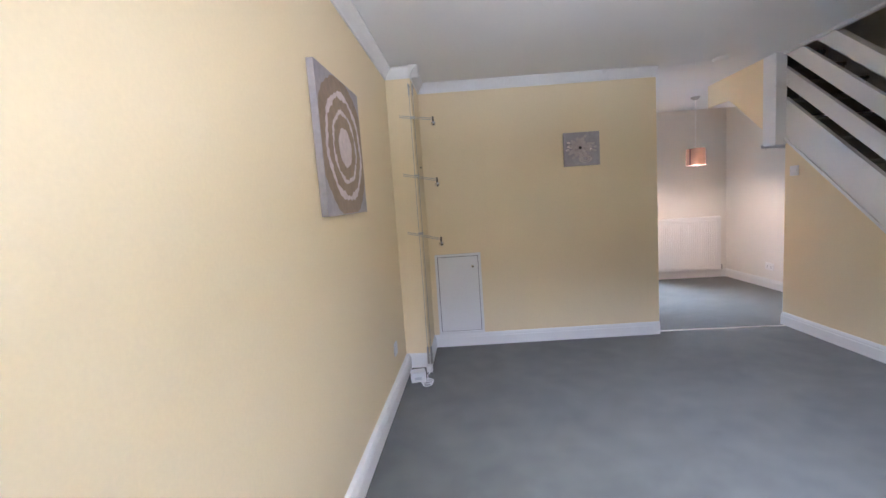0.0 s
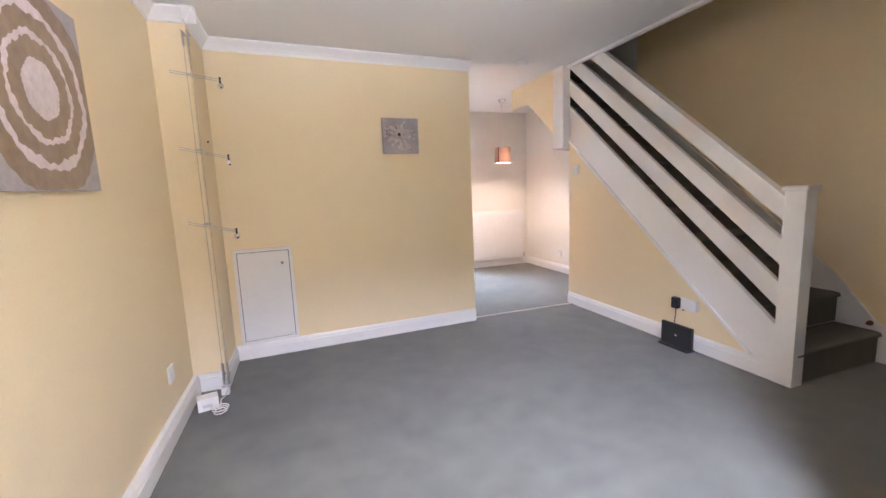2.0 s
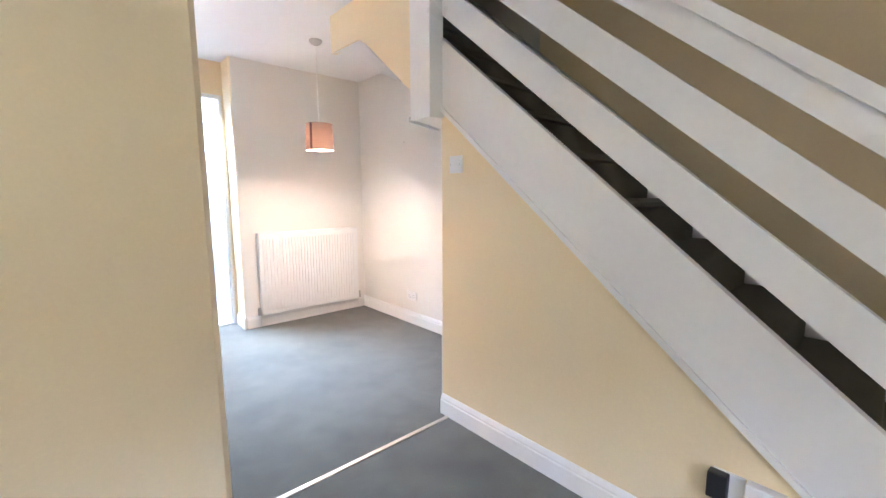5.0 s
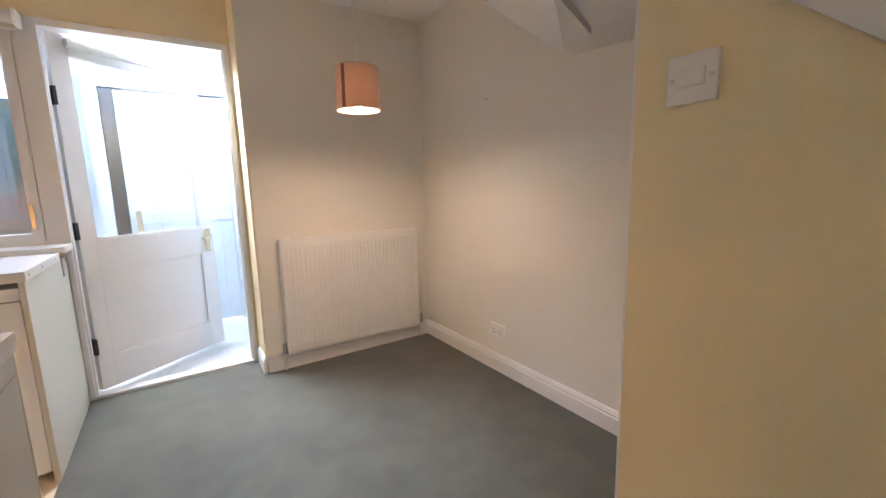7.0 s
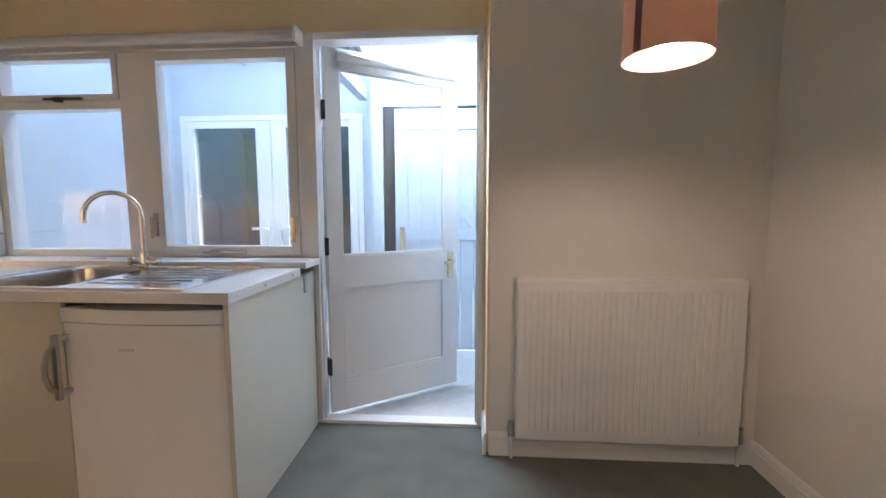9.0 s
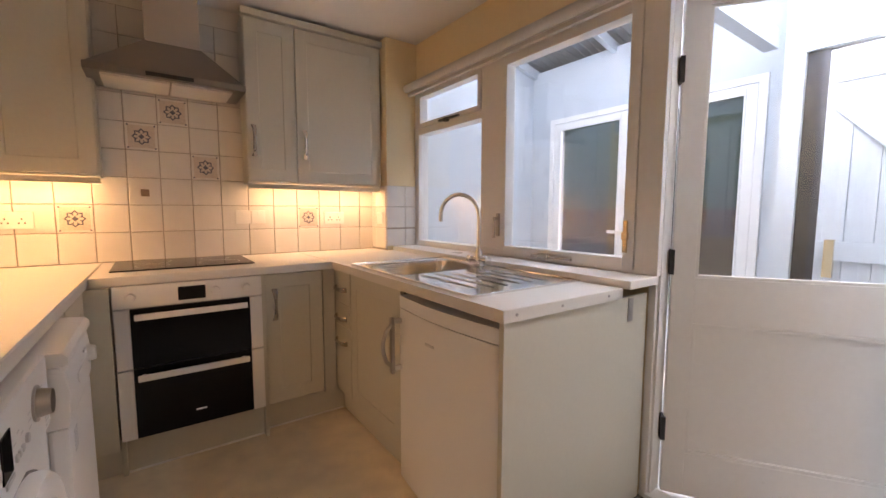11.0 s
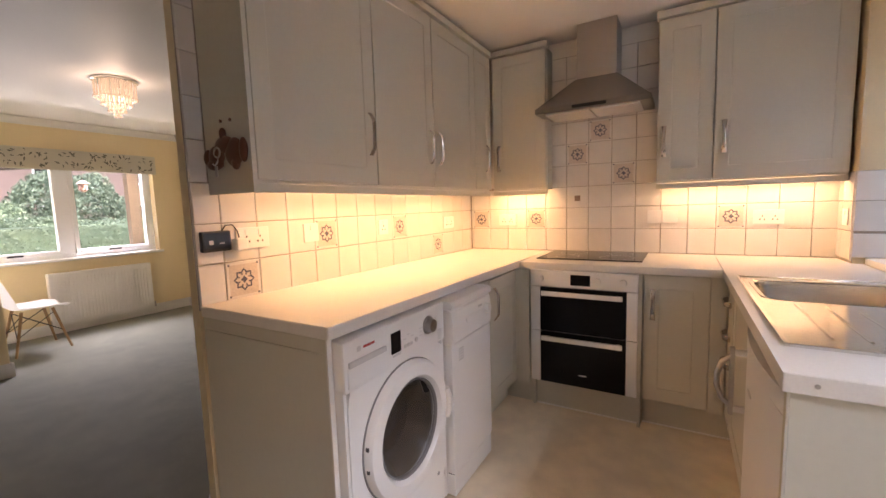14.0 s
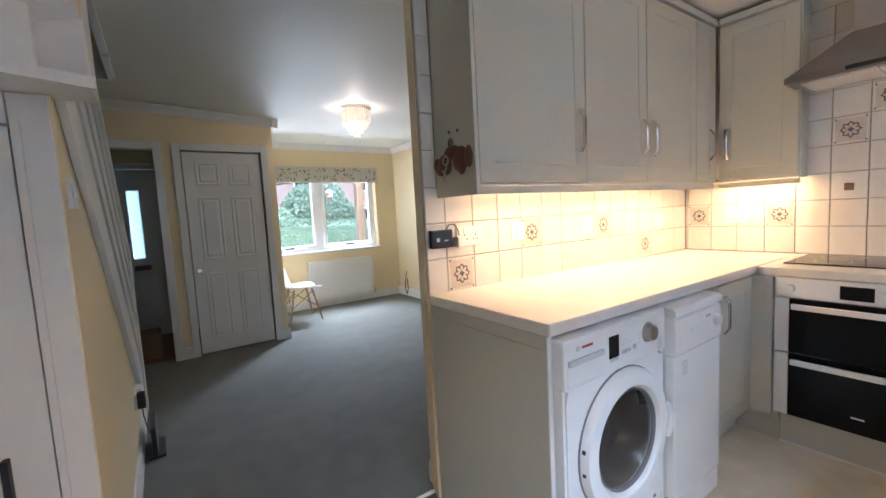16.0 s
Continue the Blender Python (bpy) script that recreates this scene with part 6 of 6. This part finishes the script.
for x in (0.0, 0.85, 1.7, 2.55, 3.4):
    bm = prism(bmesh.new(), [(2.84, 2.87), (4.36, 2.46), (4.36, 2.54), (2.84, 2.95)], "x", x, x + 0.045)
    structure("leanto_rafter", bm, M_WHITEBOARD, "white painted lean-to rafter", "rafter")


def corrugated(x0, x1, y0, y1, z0, z1):
    bm = bmesh.new()
    n = int((x1 - x0) / 0.019)
    rows = [[bm.verts.new((x0 + (x1 - x0) * k / n, y, z + 0.012 * math.cos(k * math.pi / 2))) for k in range(n + 1)] for y, z in ((y0, z0), (y1, z1))]
    for k in range(n):
        bm.faces.new((rows[0][k], rows[0][k + 1], rows[1][k + 1], rows[1][k]))
    return bm


structure("leanto_roof", corrugated(-0.1, 3.6, 2.78, 3.95, 2.985, 2.68), M_ROOFSHEET, "clear corrugated lean-to roof sheet", "roof")
structure("leanto_roof_edge", corrugated(-0.1, 1.95, 3.95, 4.45, 2.68, 2.55), M_ROOFGREY, "grey corrugated roof edge", "roof")

# ---- outdoors ----
structure("ground", boxes((-400, 400, -400, YF - 0.25, -0.35, -0.15), (-400, 400, 4.4, 400, -0.35, -0.15), (-400, -0.25, YF - 0.25, 4.4, -0.35, -0.15), (XR + 0.2, 400, YF - 0.25, 4.4, -0.35, -0.15)), M_GRASS, "lawn and garden ground", "ground")


def leaf_mass(name, material, label, category, count, size, place, seed, ground=-0.15):
    """A crown of many small bent leaves over a dense dark core."""
    rnd = random.Random(seed)
    verts, faces = [], []
    for _ in range(count):
        p = Vector(place(rnd))
        n = Vector((rnd.uniform(-1, 1), rnd.uniform(-1, 1), rnd.uniform(-0.4, 1))).normalized()
        t = n.orthogonal().normalized()
        b = n.cross(t)
        s = size * rnd.uniform(0.6, 1.4)
        k = len(verts)
        verts += [p - t * s, p + b * s * 0.5 + n * s * 0.15, p + t * s, p - b * s * 0.5 + n * s * 0.15]
        faces.append((k, k + 1, k + 2, k + 3))
    me = bpy.data.meshes.new(name)
    me.from_pydata([tuple(v) for v in verts], [], faces)
    me.materials.append(material)
    return tagged(new(name, me), label, category, "", "stuff")


def hedge_place(x0, x1, y0, y1, z1, wave):
    def place(r):
        x = r.uniform(x0, x1)
        top = z1 + wave * math.sin(x * 1.9) + wave * 0.5 * math.sin(x * 5.3)
        if r.random() < 0.35:
            return (x, r.uniform(y0, y1), top + r.uniform(-0.06, 0.05))
        return (x, y1 + r.uniform(-0.12, 0.06), r.uniform(-0.15, top))
    return place


def dome_place(cx, cy, cz, rx, ry, rz):
    def place(r):
        while True:
            v = Vector((r.gauss(0, 1), r.gauss(0, 1), r.gauss(0, 1))).normalized()
            k = r.uniform(0.8, 1.03) + 0.08 * math.sin(7 * v.x + 5 * v.z)
            return (cx + rx * v.x * k, cy + ry * v.y * k, max(-0.15, cz + rz * v.z * k))
    return place


leaf_mass("hedge", M_LEAF, "clipped dark green garden hedge", "hedge", 22000, 0.024, hedge_place(-5, 5, -8.6, -7.9, 1.22, 0.05), 1)
solo("hedge_core", boxes((-5, 5, -8.55, -8.0, -0.15, 1.14), bevel=0.08), M_LEAF, "shaded inside of the clipped hedge", "hedge", kind="stuff")
leaf_mass("shrub", M_LEAFLIGHT, "rounded light green clipped shrub", "shrub", 14000, 0.026, dome_place(0.9, -9.6, 0.75, 1.1, 0.8, 0.85), 2)
leaf_mass("conifer", M_LEAF, "tall dark evergreen bush", "bush", 26000, 0.036, dome_place(-0.9, -10.8, 1.0, 1.2, 1.0, 1.35), 3)
leaf_mass("climber", M_LEAFLIGHT, "leafy shrub beside the path", "shrub", 3500, 0.04, dome_place(3.2, -9.0, 0.9, 1.0, 0.7, 1.0), 4)
bm = bmesh.new()
tube(bm, (1.95, -9.4, -0.15), (1.75, -9.4, 1.5), 0.10, 0.07, 10)
part_pts = [((1.75, -9.4, 1.5), (0.6, -9.5, 2.25), 0.06), ((1.75, -9.4, 1.5), (2.4, -9.5, 2.9), 0.05), ((1.2, -9.45, 1.86), (0.9, -9.4, 2.8), 0.03), ((0.6, -9.5, 2.25), (0.0, -9.5, 2.3), 0.04), ((2.1, -9.45, 2.2), (3.0, -9.4, 2.6), 0.03), ((1.5, -9.4, 1.65), (1.4, -9.7, 3.1), 0.035)]
rnd = random.Random(8)
for a, b, r in part_pts:
    tube(bm, a, b, r, r * 0.5, 8)
    for _ in range(9):
        s = rnd.uniform(0.3, 1.0)
        p = Vector(a).lerp(Vector(b), s)
        tube(bm, p, p + Vector((rnd.uniform(-0.4, 0.4), rnd.uniform(-0.3, 0.3), rnd.uniform(0.1, 0.6))), 0.012, 0.004, 5)
solo("bare_tree", bm, M_BARK, "bare-branched garden tree behind the hedge", "tree")
solo("dark_post", boxes((-0.15, 0.0, -6.0, -5.86, -0.15, 2.6), bevel=0.01), M_BARK, "dark timber post outside the window", "post")
fe = thing("bird_feeder", (0.85, -5.0, 1.60), "small brown hanging bird feeder", "bird feeder")
part("body", lathe(bmesh.new(), [(0.02, 1.60), (0.05, 1.63), (0.05, 1.70), (0.07, 1.71), (0.01, 1.75)], 0.85, -5.0, 12), M_FENCE, fe, "", True)
bm = bmesh.new()
tube(bm, (0.85, -5.0, 1.74), (0.85, -5.0, 2.6), 0.004, seg=6)
tube(bm, (0.85, -5.0, 2.6), (0.85, YF - 0.24, 2.6), 0.008, seg=6)
part("wire", bm, M_DARKIRON, fe)
house = thing("far_house", (0, -32, 0), "brick house across the street", "house")
part("wall", boxes((-16, 14, -36, -30, -0.2, 5.2)), M_BRICK, house, "red brick wall")
part("roof", prism(bmesh.new(), [(-36.5, 5.2), (-29.5, 5.2), (-33, 8.2)], "x", -16.5, 14.5), M_FENCE, house, "dark tiled pitched roof")
for x in (-12, -7, -2, 3, 8):
    for z in (0.9, 3.4):
        w = part("window", boxes((x, x + 1.6, -30.02, -29.95, z, z + 1.2)), M_UPVC, house, "white window")
        part("pane", boxes((x + 0.1, x + 1.5, -29.96, -29.93, z + 0.1, z + 1.1)), M_BLACKGLASS, w)

# garden behind the french doors
solo("back_fence", boxes((-6, 8, 9.0, 9.06, -0.15, 1.25), bevel=0.005), M_FENCE, "brown timber fence at the back of the garden", "fence")
leaf_mass("back_hedge", M_LEAF, "dark evergreen hedge behind the back fence", "hedge", 9000, 0.06, hedge_place(-6, 8, 9.6, 9.9, 3.4, 0.15), 6)
solo("back_hedge_core", boxes((-6, 8, 9.75, 10.6, -0.15, 3.3), bevel=0.1), M_LEAF, "shaded inside of the evergreen hedge", "hedge", kind="stuff")
structure("patio", boxes((-1, 4, 4.31, 6.5, -0.15, -0.02)), M_CONCRETE, "pale concrete patio", "patio")

# ---- tiles ----
def tile_mesh(w, h):
    """A tile looking to +y, its lower corner at the origin, slightly pillowed at the edges."""
    g, t, e = 0.0014, 0.010, 0.003
    bm = bmesh.new()
    a = [bm.verts.new(p) for p in ((g, 0, g), (w - g, 0, g), (w - g, 0, h - g), (g, 0, h - g))]
    b = [bm.verts.new((v.co.x, t - 0.0025, v.co.z)) for v in a]
    c = [bm.verts.new(p) for p in ((g + e, t, g + e), (w - g - e, t, g + e), (w - g - e, t, h - g - e), (g + e, t, h - g - e))]
    for p, q in ((a, b), (b, c)):
        for k in range(4):
            bm.faces.new((p[k], p[(k + 1) % 4], q[(k + 1) % 4], q[k]))
    bm.faces.new(c)
    return mesh_of("tile", bm, M_TILE)


def motif_mesh():
    """An eight-pointed star ring with a dot, flat on the tile face."""
    bm = bmesh.new()
    cx = cz = 0.076
    y = 0.0105
    n = 16
    outer, inner = [], []
    for k in range(n):
        a = 2 * math.pi * k / n
        r = 0.046 if k % 2 == 0 else 0.035
        outer.append(bm.verts.new((cx + r * math.cos(a), y, cz + r * math.sin(a))))
        r -= 0.0085
        inner.append(bm.verts.new((cx + r * math.cos(a), y, cz + r * math.sin(a))))
    for k in range(n):
        bm.faces.new((outer[k], outer[(k + 1) % n], inner[(k + 1) % n], inner[k]))
    for rr, y2 in ((0.016, 0.0106),):
        pts = [bm.verts.new((cx + rr * (1.0 if k % 2 == 0 else 0.62) * math.cos(math.pi * k / 4), y2, cz + rr * (1.0 if k % 2 == 0 else 0.62) * math.sin(math.pi * k / 4))) for k in range(8)]
        bm.faces.new(pts)
    for k in range(8):
        a = 2 * math.pi * k / 8 + math.pi / 8
        q = [(0.019, -0.06), (0.027, -0.16), (0.027, 0.16), (0.019, 0.06)]
        bm.faces.new([bm.verts.new((cx + r * math.cos(a + d), 0.0106, cz + r * math.sin(a + d))) for r, d in q])
    for sx in (-1, 1):
        for sz in (-1, 1):
            q = [(0.058, 0.058), (0.066, 0.058), (0.066, 0.066), (0.058, 0.066)]
            bm.faces.new([bm.verts.new((cx + sx * u, 0.0106, cz + sz * v)) for u, v in q])
    back = bm.faces.new([bm.verts.new((cx + u, 0.0102, cz + v)) for u, v in ((-0.062, -0.062), (0.062, -0.062), (0.062, 0.062), (-0.062, 0.062))])
    back.material_index = 1
    me = mesh_of("tile_motif", bm, M_MOTIF)
    me.materials.append(M_MOTIFPALE)
    return me


P = 0.152
TILE, MOTIF = tile_mesh(P, P), motif_mesh()
cut = {}
wall_tiles = tagged(new("tiling", mesh_of("tiling", boxes((0.021, 2.284, 0.125, 0.1275, 0.915, 1.40), (2.20, 2.284, 0.125, 0.1275, 1.40, H - 0.003), (0.02, 0.0225, 0.1275, 2.41, 0.90, 1.40), (0.02, 0.0225, 0.80, 1.52, 1.40, 2.30), (0.0225, 0.26, 2.4075, 2.41, 0.915, 1.375), (0.26, 0.2625, 2.4075, YW - 0.015, 0.95, 1.375)), M_GROUT)), "cream square wall tiles with brown grout and star motifs", "tiling", "", "structure")


def lay(m, w, h, motif=False, lift=0.0):
    if w < 0.012 or h < 0.012:
        return
    if w > P - 0.004 and abs(h - P) < 0.004:
        me = TILE
    else:
        key = (round(w, 3), round(h, 3))
        cut.setdefault(key, None)
        if cut[key] is None:
            cut[key] = tile_mesh(w, h)
        me = cut[key]
    ob = new("tile", me)
    ob.parent = wall_tiles
    ob.matrix_basis = m
    if motif:
        mo = new("tile_motif", MOTIF)
        mo.parent = ob
        mo.location.z = lift


ZR = [0.928 + P * k for k in range(11)]
LOW = 0.011   # the lowest row runs down to the worktop
# partition: columns run from the splayed end towards the corner
for k in range(-1, 15):
    x1 = 2.18 - P * k
    x0 = max(0.0345, x1 - P)
    x1 = min(x1, 2.282)
    for r in range(10 if k < 0 else 3):
        mo = r in (0, 1) and (k, r) in ((0, 0), (3, 1), (7, 1), (10, 0))
        if r >= 3 and x1 < 2.2:
            continue
        h = min(P, H - 0.004 - ZR[r])
        if r >= 3:
            x0 = 2.216
        lay(T(x0, 0.1275, ZR[r] - (0 if r else LOW)), x1 - x0, h + (0 if r else LOW), mo, 0 if r else LOW)
# party wall behind hob and hood
for k in range(-5, 11):
    y0, y1 = max(0.765 + 0.153 * k, 0.1385), min(0.765 + 0.153 * (k + 1), 2.407)
    for r in range(9 if 0 <= k <= 4 else 3):
        z = ZR[r]
        mo = (k, r) in ((-4, 1), (-1, 1), (7, 1), (2, 5), (1, 4), (3, 3))
        drop = 0 if r else LOW
        lay(T(0.0225, y1 - 0.0005, z - drop) @ FACE_X, y1 - y0 - 0.001, P + drop, mo and y1 - y0 > 0.1, drop)
part("tile_inset", boxes((0.0325, 0.0335, 0.975, 1.015, 1.28, 1.32)), M_BROWN, wall_tiles, "small brown square tile inset")
# pillar
for r in range(3):
    for x0, x1 in ((0.034, 0.108), (0.108, 0.26)):
        lay(T(x1, 2.4075, ZR[r]) @ FACE_BACK, x1 - x0, P)
    for y0, y1 in ((2.40, 2.552), (2.552, YW - 0.014)):
        lay(T(0.2625, y1, ZR[r] if r else 0.946) @ FACE_X, y1 - y0, P if r else P - 0.028)
